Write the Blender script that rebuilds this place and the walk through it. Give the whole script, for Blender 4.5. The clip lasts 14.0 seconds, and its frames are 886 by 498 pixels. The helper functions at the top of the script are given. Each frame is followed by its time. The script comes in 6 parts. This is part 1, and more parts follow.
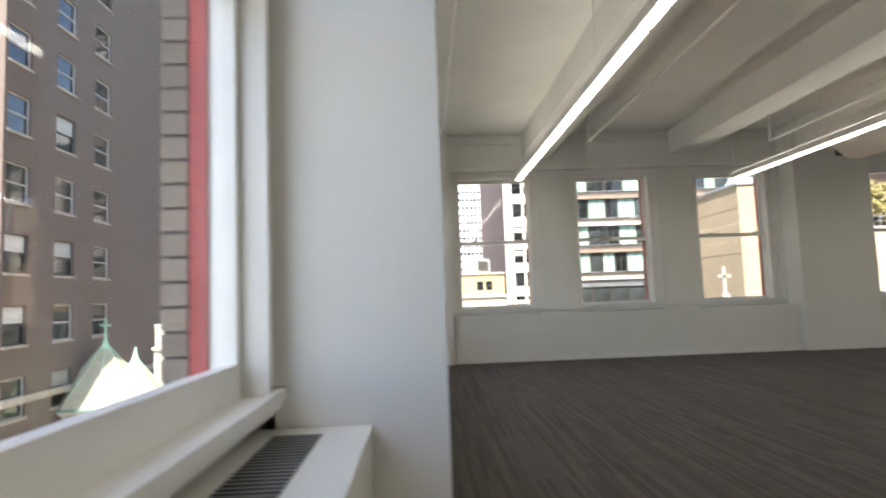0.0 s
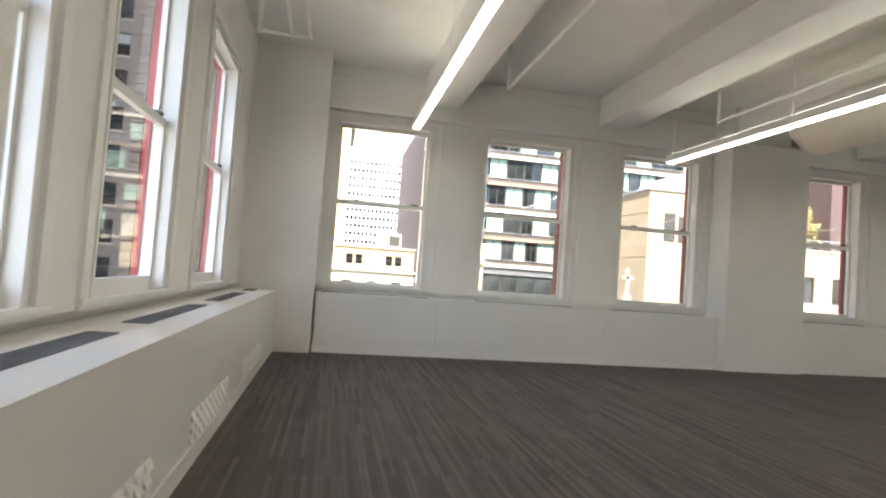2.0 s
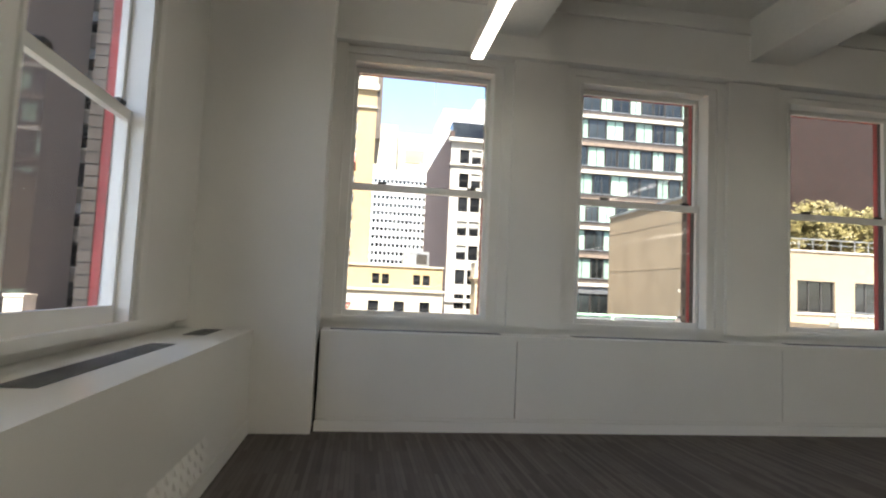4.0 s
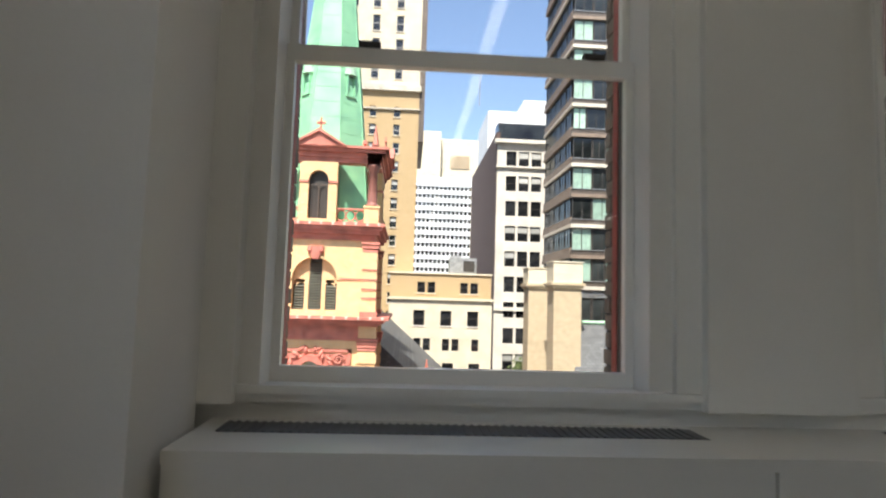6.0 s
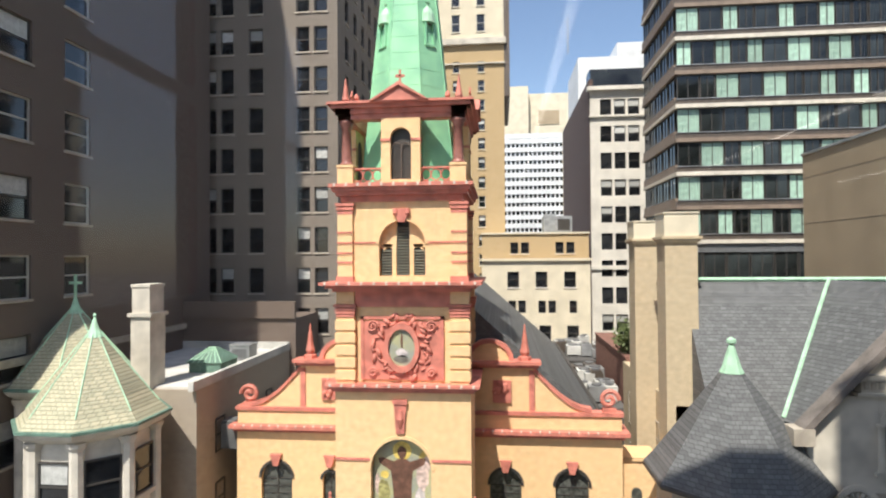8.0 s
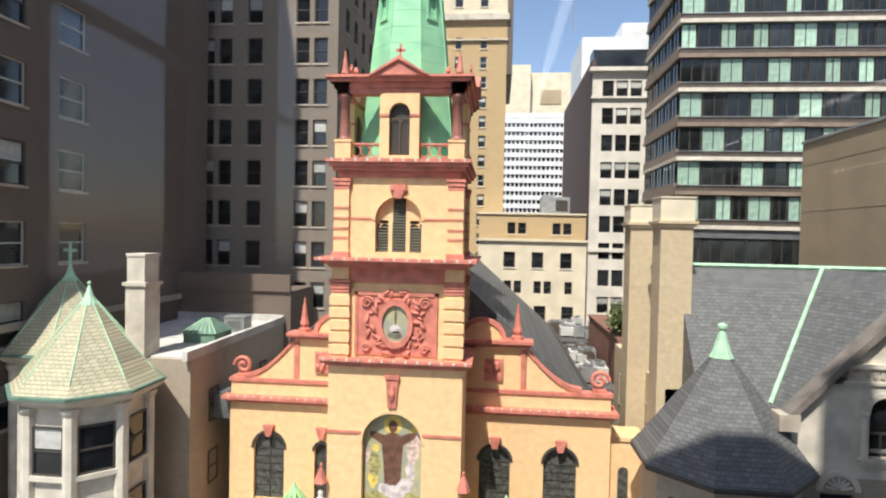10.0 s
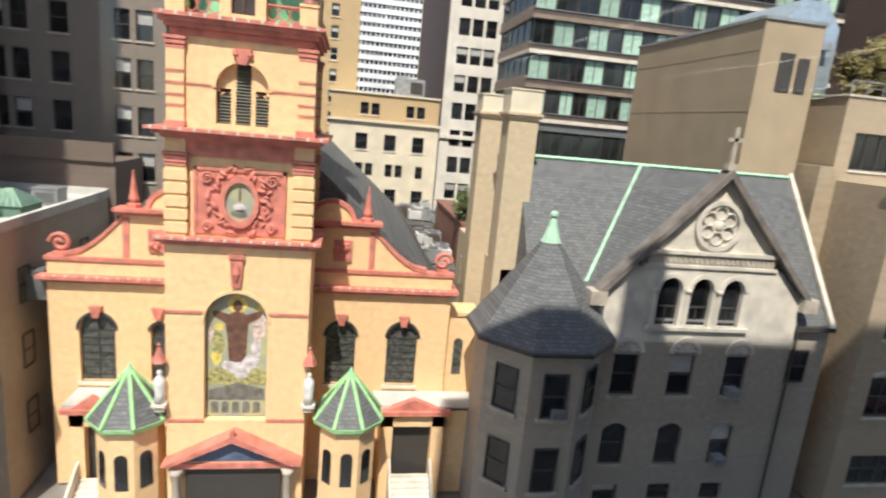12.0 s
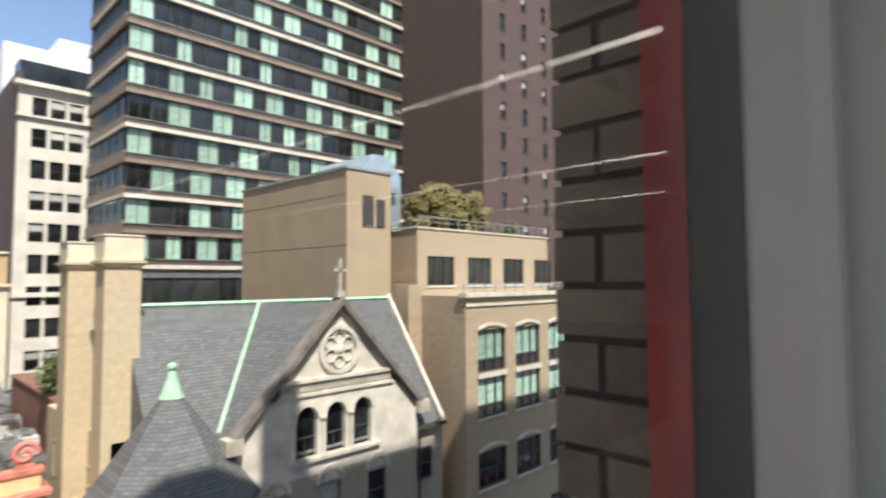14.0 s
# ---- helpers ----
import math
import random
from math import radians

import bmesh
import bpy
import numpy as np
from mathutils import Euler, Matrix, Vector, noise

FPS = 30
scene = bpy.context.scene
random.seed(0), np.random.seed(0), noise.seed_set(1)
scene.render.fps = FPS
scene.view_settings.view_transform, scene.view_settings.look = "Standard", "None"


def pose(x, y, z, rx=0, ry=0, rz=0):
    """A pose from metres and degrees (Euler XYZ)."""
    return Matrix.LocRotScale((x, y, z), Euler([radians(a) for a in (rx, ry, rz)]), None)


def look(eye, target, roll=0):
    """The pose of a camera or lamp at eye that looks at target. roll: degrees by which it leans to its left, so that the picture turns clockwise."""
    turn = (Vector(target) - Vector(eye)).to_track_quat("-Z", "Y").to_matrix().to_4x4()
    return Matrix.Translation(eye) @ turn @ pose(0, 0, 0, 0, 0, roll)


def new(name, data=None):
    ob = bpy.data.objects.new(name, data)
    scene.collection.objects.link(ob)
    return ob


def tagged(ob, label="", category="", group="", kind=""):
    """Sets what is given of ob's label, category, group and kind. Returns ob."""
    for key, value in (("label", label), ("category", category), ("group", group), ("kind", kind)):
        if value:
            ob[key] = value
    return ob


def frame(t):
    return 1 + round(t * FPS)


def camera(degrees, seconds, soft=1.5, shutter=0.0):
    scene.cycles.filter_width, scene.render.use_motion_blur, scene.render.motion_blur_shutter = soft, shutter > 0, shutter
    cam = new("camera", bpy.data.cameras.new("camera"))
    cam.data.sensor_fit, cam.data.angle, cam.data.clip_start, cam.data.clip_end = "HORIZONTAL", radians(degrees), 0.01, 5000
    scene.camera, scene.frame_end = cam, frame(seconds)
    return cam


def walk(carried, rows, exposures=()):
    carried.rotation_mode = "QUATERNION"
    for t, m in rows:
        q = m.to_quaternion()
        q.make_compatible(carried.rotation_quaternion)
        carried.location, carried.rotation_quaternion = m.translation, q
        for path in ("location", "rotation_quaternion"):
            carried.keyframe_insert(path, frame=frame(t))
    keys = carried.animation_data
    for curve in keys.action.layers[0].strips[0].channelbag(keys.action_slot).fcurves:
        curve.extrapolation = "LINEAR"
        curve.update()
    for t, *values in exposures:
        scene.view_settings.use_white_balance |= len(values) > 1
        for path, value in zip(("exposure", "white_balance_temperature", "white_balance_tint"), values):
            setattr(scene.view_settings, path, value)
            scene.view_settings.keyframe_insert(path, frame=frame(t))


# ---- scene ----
cam = camera(75.5, 14.0, soft=2.1, shutter=0.3)
PATH = [
    (0.0, (-0.620, -11.680, 1.320), (-0.420, -6.701, 1.726), -2.10),
    (0.5, (-0.234, -11.379, 1.308), (0.624, -6.454, 1.396), 1.47),
    (1.0, (-0.012, -10.890, 1.304), (1.246, -6.051, 1.274), 1.36),
    (1.5, (0.163, -10.231, 1.304), (1.496, -5.417, 1.525), 1.34),
    (2.0, (0.225, -9.435, 1.314), (1.157, -4.527, 1.528), 4.13),
    (2.5, (0.156, -8.570, 1.323), (0.953, -3.649, 1.699), 2.68),
    (3.0, (0.186, -7.756, 1.319), (0.810, -2.803, 1.602), 3.17),
    (5.5, (0.646, -3.175, 1.338), (1.492, 1.728, 1.836), 1.53),
    (6.0, (0.714, -2.331, 1.373), (1.007, 2.643, 1.787), 1.78),
    (6.5, (0.733, -1.62, 1.377), (0.921, 3.368, 1.671), 0.89),
    (7.0, (0.692, -0.84, 1.347), (0.551, 4.147, 1.673), 1.39),
    (7.5, (0.570, -0.220, 1.354), (0.346, 4.770, 1.580), 0.35),
    (8.0, (0.680, -0.130, 1.348), (0.181, 4.844, 1.426), -0.42),
    (10.5, (0.740, -0.120, 1.347), (0.355, 4.859, 1.092), 2.17),
    (11.0, (0.700, -0.120, 1.340), (0.719, 4.816, 0.541), 2.58),
    (11.5, (0.680, -0.120, 1.333), (0.910, 4.769, 0.313), 3.76),
    (12.0, (0.660, -0.120, 1.327), (1.526, 4.691, 0.275), 5.31),
    (12.5, (0.680, -0.120, 1.320), (2.403, 4.506, 0.526), 6.00),
    (13.0, (0.700, -0.120, 1.318), (2.874, 4.363, 0.892), 5.95),
    (13.5, (0.760, -0.120, 1.324), (3.431, 4.107, 1.340), 1.94),
    (14.0, (0.900, -0.120, 1.323), (4.472, 3.368, 1.596), -0.30),
]
EXPOSURES = [(0.0, 2.25), (0.6, 2.35), (1.3, 2.75), (2.2, 2.65), (3.2, 2.35), (5.4, 1.3), (6.2, 1.05), (7.2, 0.66), (13.0, 0.62), (13.6, 0.68), (14.0, 0.82)]
walk(cam, [(t, look(eye, goal, roll)) for t, eye, goal, roll in PATH], EXPOSURES)

# ---- daylight: high sun from behind the camera's left ----
SUN_AZ, SUN_EL = 0.275, radians(58)      # the light travels towards +x and +y
world = bpy.data.worlds.new("sky")
scene.world = world
world.use_nodes = True
wn = world.node_tree
sky = wn.nodes.new("ShaderNodeTexSky")
sky.sky_type, sky.sun_disc, sky.sun_elevation = "NISHITA", False, SUN_EL
sky.sun_rotation = math.pi + SUN_AZ
wn.nodes["Background"].inputs[1].default_value = 0.125
wn.links.new(sky.outputs[0], wn.nodes["Background"].inputs[0])
sun_data = bpy.data.lights.new("sun", "SUN")
sun_data.energy, sun_data.angle, sun_data.color = 4.2, radians(0.6), (1.0, 0.95, 0.86)
sun = new("sun", sun_data)
sun.matrix_world = look((0, 0, 0), (math.sin(SUN_AZ) * math.cos(SUN_EL), math.cos(SUN_AZ) * math.cos(SUN_EL), -math.sin(SUN_EL)))

# ---- materials ----
def material(name, colour, rough=0.7, metal=0.0, vary=0.12, scale=3.0, fine=40.0, bump=0.15, spots=None, object_random=0.0, spec=0.4):
    """A surface with broad stains, fine grain and relief; lengths in metres."""
    m = bpy.data.materials.new(name)
    m.use_nodes = True
    nt = m.node_tree
    n, l = nt.nodes, nt.links
    b = n["Principled BSDF"]
    co = n.new("ShaderNodeTexCoord")
    broad, grain = n.new("ShaderNodeTexNoise"), n.new("ShaderNodeTexNoise")
    broad.inputs["Scale"].default_value, broad.inputs["Detail"].default_value = scale, 5
    grain.inputs["Scale"].default_value, grain.inputs["Detail"].default_value = fine, 3
    for q in (broad, grain):
        l.new(co.outputs["Object"], q.inputs["Vector"])
    mix = n.new("ShaderNodeMix")
    mix.data_type = "RGBA"
    d = spots or tuple(c * (1 - 2.2 * vary) for c in colour)
    mix.inputs[6].default_value, mix.inputs[7].default_value = (*d, 1), (*(min(1, c * (1 + vary)) for c in colour), 1)
    ramp = n.new("ShaderNodeMapRange")
    ramp.inputs[1].default_value, ramp.inputs[2].default_value = 0.3, 0.62
    l.new(broad.outputs[0], ramp.inputs[0])
    l.new(ramp.outputs[0], mix.inputs[0])
    hsv = n.new("ShaderNodeHueSaturation")
    l.new(mix.outputs[2], hsv.inputs["Color"])
    val = n.new("ShaderNodeMapRange")
    val.inputs[1].default_value, val.inputs[2].default_value = 0.25, 0.75
    val.inputs[3].default_value, val.inputs[4].default_value = 1 - vary * 0.6, 1 + vary * 0.6
    l.new(grain.outputs[0], val.inputs[0])
    source = val.outputs[0]
    if object_random:
        info, mul, mr = n.new("ShaderNodeObjectInfo"), n.new("ShaderNodeMath"), n.new("ShaderNodeMapRange")
        mr.inputs[3].default_value, mr.inputs[4].default_value = 1 - object_random, 1 + object_random
        mul.operation = "MULTIPLY"
        l.new(info.outputs["Random"], mr.inputs[0])
        l.new(mr.outputs[0], mul.inputs[0])
        l.new(source, mul.inputs[1])
        source = mul.outputs[0]
    l.new(source, hsv.inputs["Value"])
    l.new(hsv.outputs[0], b.inputs["Base Color"])
    b.inputs["Roughness"].default_value, b.inputs["Metallic"].default_value = rough, metal
    b.inputs["Specular IOR Level"].default_value = spec
    if bump:
        bp = n.new("ShaderNodeBump")
        bp.inputs["Strength"].default_value, bp.inputs["Distance"].default_value = bump, 0.02
        l.new(grain.outputs[0], bp.inputs["Height"])
        l.new(bp.outputs[0], b.inputs["Normal"])
    return m


def brick_material(name, c1, c2, joint, width, height, gap=0.012, axis="xz", bump=0.4, rough=0.8, offset=0.5, turn=False):
    """Courses of bricks, slates, shingles or carpet planks at real size, on the surface given by the axes."""
    m = material(name, c1, rough, bump=0)
    n, l = m.node_tree.nodes, m.node_tree.links
    b = n["Principled BSDF"]
    co, sep, com, br = (n.new("ShaderNode" + k) for k in ("TexCoord", "SeparateXYZ", "CombineXYZ", "TexBrick"))
    l.new(co.outputs["Object"], sep.inputs[0])
    add = n.new("ShaderNodeMath")
    add.operation = "ADD"
    if axis == "wall":
        l.new(sep.outputs[0], add.inputs[0])
        l.new(sep.outputs[1], add.inputs[1])
        l.new(add.outputs[0], com.inputs[0])
        l.new(sep.outputs[2], com.inputs[1])
    else:
        l.new(sep.outputs["xyz".index(axis[0])], com.inputs[0])
        l.new(sep.outputs["xyz".index(axis[1])], com.inputs[1])
    l.new(com.outputs[0], br.inputs["Vector"])
    br.offset = offset
    for k, v in (("Scale", 1.0), ("Brick Width", width), ("Row Height", height), ("Mortar Size", gap), ("Mortar Smooth", 0.2)):
        br.inputs[k].default_value = v
    for k, v in (("Color1", c1), ("Color2", c2), ("Mortar", joint)):
        br.inputs[k].default_value = (*v, 1)
    hsv = next(q for q in n if q.type == "HUE_SAT")
    dirt, mul = n.new("ShaderNodeMix"), n.new("ShaderNodeMapRange")
    noise_tex = next(q for q in n if q.type == "TEX_NOISE")
    mul.inputs[1].default_value, mul.inputs[2].default_value, mul.inputs[3].default_value, mul.inputs[4].default_value = 0.3, 0.7, 0.88, 1.07
    dirt.data_type, dirt.blend_type = "RGBA", "MULTIPLY"
    dirt.inputs[0].default_value = 1.0
    l.new(noise_tex.outputs[0], mul.inputs[0])
    l.new(br.outputs["Color"], dirt.inputs[6])
    l.new(mul.outputs[0], dirt.inputs[7])
    l.new(dirt.outputs[2], hsv.inputs["Color"])
    if bump:
        bp = n.new("ShaderNodeBump")
        bp.invert = True
        bp.inputs["Strength"].default_value, bp.inputs["Distance"].default_value = bump, 0.01
        l.new(br.outputs["Fac"], bp.inputs["Height"])
        l.new(bp.outputs[0], b.inputs["Normal"])
    return m


def glass_material(name, tint=(1, 1, 1)):
    m = bpy.data.materials.new(name)
    m.use_nodes = True
    n, l = m.node_tree.nodes, m.node_tree.links
    out = n["Material Output"]
    n.remove(n["Principled BSDF"])
    tr, gl, fr, mx, up, mul = (n.new("ShaderNode" + k) for k in ("BsdfTransparent", "BsdfGlossy", "LayerWeight", "MixShader", "Math", "Math"))
    up.operation, up.inputs[1].default_value = "POWER", 5.0
    mul.operation, mul.inputs[1].default_value, mul.inputs[2].default_value = "MULTIPLY_ADD", 0.6, 0.025
    tr.inputs[0].default_value = (*tint, 1)
    gl.inputs["Roughness"].default_value = 0.02
    l.new(fr.outputs["Facing"], up.inputs[0])
    l.new(up.outputs[0], mul.inputs[0])
    l.new(mul.outputs[0], mx.inputs[0])
    l.new(tr.outputs[0], mx.inputs[1])
    l.new(gl.outputs[0], mx.inputs[2])
    l.new(mx.outputs[0], out.inputs[0])
    return m


def lamp_material(name, colour, strength):
    m = bpy.data.materials.new(name)
    m.use_nodes = True
    b = m.node_tree.nodes["Principled BSDF"]
    b.inputs["Base Color"].default_value = (*colour, 1)
    b.inputs["Emission Color"].default_value = (*colour, 1)
    b.inputs["Emission Strength"].default_value = strength
    return m


PAINT = material("white_wall_paint", (0.78, 0.77, 0.73), 0.55, vary=0.02, scale=0.8, fine=90, bump=0.03)
TRIM = material("white_gloss_trim", (0.80, 0.79, 0.75), 0.3, vary=0.02, scale=1.5, fine=60, bump=0.02)
CEIL = material("white_ceiling_paint", (0.80, 0.79, 0.74), 0.75, vary=0.04, scale=0.5, fine=25, bump=0.08)
COVER = material("white_painted_metal", (0.76, 0.75, 0.70), 0.28, vary=0.015, scale=1.2, fine=50, bump=0.01)
GRILLE = material("grey_metal_grille", (0.17, 0.175, 0.18), 0.45, 0.3, vary=0.1, fine=150)
CARPET = brick_material("carpet_planks", (0.060, 0.050, 0.044), (0.112, 0.096, 0.084), (0.064, 0.053, 0.047), 0.9, 0.035, 0.002, "yx", 0.15, 0.85, 0.37)
SASH = material("dark_sash_edge", (0.05, 0.045, 0.04), 0.5, vary=0.1)
LOUVRE = material("weathered_grey_slats", (0.13, 0.13, 0.10), 0.8, vary=0.15)
REDPAINT = material("red_painted_mould", (0.40, 0.055, 0.05), 0.5, vary=0.12, scale=4)
OURBRICK = material("buff_glazed_brick", (0.23, 0.185, 0.145), 0.7, vary=0.12, scale=6, fine=70, bump=0.3, object_random=0.18)
MORTAR = material("dark_mortar", (0.09, 0.08, 0.07), 0.95)
GLASS = glass_material("clear_glass")
TUBE = lamp_material("lit_diffuser", (1.0, 0.94, 0.83), 2.6)
# fill glow for the ceiling, not a known part of the pendants
UPFILL = lamp_material("added_ceiling_fill", (1.0, 0.94, 0.83), 1.1)
STEELWHITE = material("white_painted_steel", (0.76, 0.75, 0.71), 0.4, vary=0.03)
BUFF = brick_material("yellow_church_brick", (0.85, 0.575, 0.31), (0.82, 0.54, 0.275), (0.80, 0.56, 0.32), 0.3, 0.085, 0.006, "wall", 0.1, 0.8)
TERRA = material("terracotta_red", (0.60, 0.21, 0.155), 0.65, vary=0.14, scale=2, fine=25, bump=0.25)
COPPER = material("green_copper", (0.30, 0.62, 0.36), 0.6, vary=0.10, scale=0.9, fine=12, bump=0.1, spots=(0.22, 0.50, 0.31))
RIBGREEN = material("bright_green_copper", (0.36, 0.64, 0.29), 0.55, vary=0.1, scale=3)
DARKCOPPER = material("dark_green_copper", (0.13, 0.22, 0.17), 0.6, vary=0.15, scale=3)
COPPERLIGHT = material("pale_green_copper", (0.42, 0.66, 0.46), 0.6, vary=0.1, scale=2)
SLATE = brick_material("grey_slate", (0.110, 0.113, 0.112), (0.160, 0.163, 0.162), (0.060, 0.061, 0.062), 0.3, 0.17, 0.012, "xz", 0.5, 0.6)
SLATESIDE = brick_material("grey_side_slate", (0.110, 0.113, 0.112), (0.160, 0.163, 0.162), (0.060, 0.061, 0.062), 0.3, 0.17, 0.012, "yz", 0.5, 0.6)
SHINGLE = brick_material("pale_green_shingle", (0.52, 0.47, 0.32), (0.42, 0.40, 0.275), (0.24, 0.24, 0.165), 0.27, 0.16, 0.018, "xz", 0.6, 0.75)
STONE = material("grey_limestone", (0.45, 0.395, 0.32), 0.85, vary=0.12, scale=1.2, fine=18, bump=0.25)
WEATHERED = material("weathered_brownstone", (0.19, 0.165, 0.145), 0.85, vary=0.15, scale=1.2, fine=18, bump=0.25)
PALESTONE = material("pale_limestone", (0.62, 0.57, 0.48), 0.85, vary=0.1, scale=1.2, fine=18, bump=0.25)
RECTORY = brick_material("grey_buff_brick", (0.37, 0.315, 0.25), (0.43, 0.365, 0.29), (0.33, 0.285, 0.23), 0.3, 0.09, 0.006, "wall", 0.15)
YBRICK = brick_material("yellow_chimney_brick", (0.56, 0.44, 0.28), (0.62, 0.50, 0.33), (0.50, 0.42, 0.30), 0.3, 0.09, 0.008, "wall", 0.2)
BROWN = brick_material("tan_brick", (0.40, 0.315, 0.215), (0.45, 0.355, 0.245), (0.39, 0.315, 0.22), 0.4, 0.12, 0.006, "wall", 0.1)
TANWALL = material("tan_render", (0.42, 0.33, 0.22), 0.9, vary=0.05, scale=0.5, fine=9, bump=0.1)
GREYBRICK = brick_material("brown_grey_brick", (0.155, 0.117, 0.094), (0.178, 0.137, 0.11), (0.147, 0.113, 0.094), 0.4, 0.12, 0.006, "wall", 0.1)
ASHLAR = brick_material("grey_ashlar", (0.225, 0.19, 0.155), (0.243, 0.205, 0.17), (0.195, 0.165, 0.138), 1.2, 0.6, 0.02, "wall", 0.1)
DARKBRICK = brick_material("dark_red_brown_brick", (0.082, 0.054, 0.047), (0.135, 0.084, 0.073), (0.07, 0.053, 0.047), 0.5, 0.22, 0.015, "wall", 0.2)
TOWERTAN = brick_material("golden_brick", (0.50, 0.36, 0.19), (0.56, 0.41, 0.23), (0.48, 0.36, 0.2), 0.5, 0.15, 0.006, "wall", 0.1)
CREAM = material("cream_stone", (0.72, 0.64, 0.48), 0.85, vary=0.06, scale=0.6, fine=8)
WHITESTONE = material("white_glazed_stone", (0.72, 0.68, 0.60), 0.8, vary=0.07, scale=0.5, fine=6)
WHITEPANEL = material("white_panel", (0.75, 0.77, 0.78), 0.6, vary=0.05, scale=0.4, fine=4)
SPANDREL = material("bronze_spandrel", (0.13, 0.105, 0.085), 0.5, 0.3, vary=0.12, scale=0.8)
SLABEDGE = material("pale_slab_edge", (0.66, 0.60, 0.50), 0.7, vary=0.08, scale=1.5)
DARKGLASS = material("dark_window_glass", (0.018, 0.02, 0.023), 0.06, vary=0.3, scale=0.6, bump=0, object_random=0.5, spec=0.7)
BLUEGLASS = material("grey_tinted_glass", (0.030, 0.036, 0.036), 0.06, vary=0.4, scale=0.3, bump=0, object_random=0.6, spec=0.5)
BRONZE = material("bronze_slab_edge", (0.27, 0.205, 0.155), 0.6, vary=0.12, scale=1.5)
CURTAIN = material("pale_green_curtain", (0.40, 0.58, 0.46), 0.5, vary=0.12, scale=2.5, fine=9, bump=0.2, object_random=0.25)
BLIND = material("pale_blind", (0.50, 0.50, 0.47), 0.6, vary=0.1, object_random=0.3)
FRAMEWHITE = material("pale_window_frame", (0.52, 0.50, 0.45), 0.6, vary=0.06)
FRAMEDARK = material("dark_window_frame", (0.06, 0.055, 0.05), 0.5, vary=0.1)
ASPHALT = material("asphalt", (0.055, 0.055, 0.056), 0.9, vary=0.15, scale=0.5, fine=30, bump=0.3)
CONCRETE = material("concrete", (0.22, 0.21, 0.19), 0.9, vary=0.12, scale=0.6, fine=15, bump=0.2)
ROOFING = material("pale_roofing", (0.55, 0.54, 0.50), 0.9, vary=0.14, scale=0.4, fine=8)
ROOFDARK = material("dark_roofing", (0.10, 0.095, 0.09), 0.95, vary=0.2, scale=0.3, fine=8)
ACMETAL = material("galvanised_metal", (0.40, 0.41, 0.41), 0.45, 0.5, vary=0.12, scale=1.5)
LEAF = material("green_leaf", (0.10, 0.13, 0.04), 0.6, vary=0.3, scale=1.5, bump=0)
LEAFDRY = material("olive_leaf", (0.24, 0.20, 0.07), 0.6, vary=0.3, scale=1.5, bump=0)
BARK = material("bark", (0.10, 0.075, 0.05), 0.9, vary=0.2, scale=8)
GOLDGREEN = material("mosaic_ground", (0.34, 0.33, 0.18), 0.5, vary=0.3, scale=1.1, fine=30, spots=(0.26, 0.29, 0.29))
MOSAICBROWN = material("mosaic_brown", (0.15, 0.075, 0.05), 0.5, vary=0.2, scale=3, fine=40)
MOSAICWHITE = material("mosaic_white", (0.62, 0.56, 0.54), 0.5, vary=0.2, scale=3, fine=40)
MOSAICGOLD = material("mosaic_gold", (0.72, 0.55, 0.14), 0.4, vary=0.15, scale=4)
MOSAICGREY = material("mosaic_grey", (0.18, 0.17, 0.14), 0.5, vary=0.2, scale=3)
STATUE = material("white_statue_stone", (0.70, 0.68, 0.64), 0.7, vary=0.08, scale=5)
REDBRICK = material("red_parapet_brick", (0.24, 0.12, 0.09), 0.85, vary=0.15, scale=3)


# ---- mesh helpers ----
def box(bm, x0, x1, y0, y1, z0, z1, mi=0):
    v = [bm.verts.new((x, y, z)) for x in (x0, x1) for y in (y0, y1) for z in (z0, z1)]
    for q in ((0, 1, 3, 2), (4, 6, 7, 5), (0, 4, 5, 1), (2, 3, 7, 6), (0, 2, 6, 4), (1, 5, 7, 3)):
        bm.faces.new([v[i] for i in q]).material_index = mi
    return v


def loft(bm, rings, caps=True, mi=0):
    """A skin over rings of points with equal counts."""
    rows = [[bm.verts.new(p) for p in r] for r in rings]
    k = len(rows[0])
    for a, b in zip(rows, rows[1:]):
        for i in range(k):
            bm.faces.new((a[i], a[(i + 1) % k], b[(i + 1) % k], b[i])).material_index = mi
    if caps:
        bm.faces.new(rows[0][::-1]).material_index = mi
        bm.faces.new(rows[-1]).material_index = mi


def ring(cx, cy, z, r, n=8, turn=0.0, ry=None):
    ry = r if ry is None else ry
    return [(cx + r * math.cos(turn + 2 * math.pi * i / n), cy + ry * math.sin(turn + 2 * math.pi * i / n), z) for i in range(n)]


def turned(bm, cx, cy, profile, n=12, turn=0.0, mi=0):
    """A turned shape from (z, radius) pairs."""
    loft(bm, [ring(cx, cy, z, max(r, 0.004), n, turn) for z, r in profile], True, mi)


def plate(bm, outline, y0, y1, mi=0):
    """An upright plate from an (x, z) outline, from y0 back to y1."""
    loft(bm, [[(x, y0, z) for x, z in outline], [(x, y1, z) for x, z in outline]], True, mi)


def tube(bm, a, b, r, n=8):
    a, b = Vector(a), Vector(b)
    d = (b - a).normalized()
    u = d.cross(Vector((0, 0, 1)) if abs(d.z) < 0.9 else Vector((1, 0, 0))).normalized()
    w = d.cross(u)
    loft(bm, [[tuple(p + r * (math.cos(2 * math.pi * i / n) * u + math.sin(2 * math.pi * i / n) * w)) for i in range(n)] for p in (a, b)])


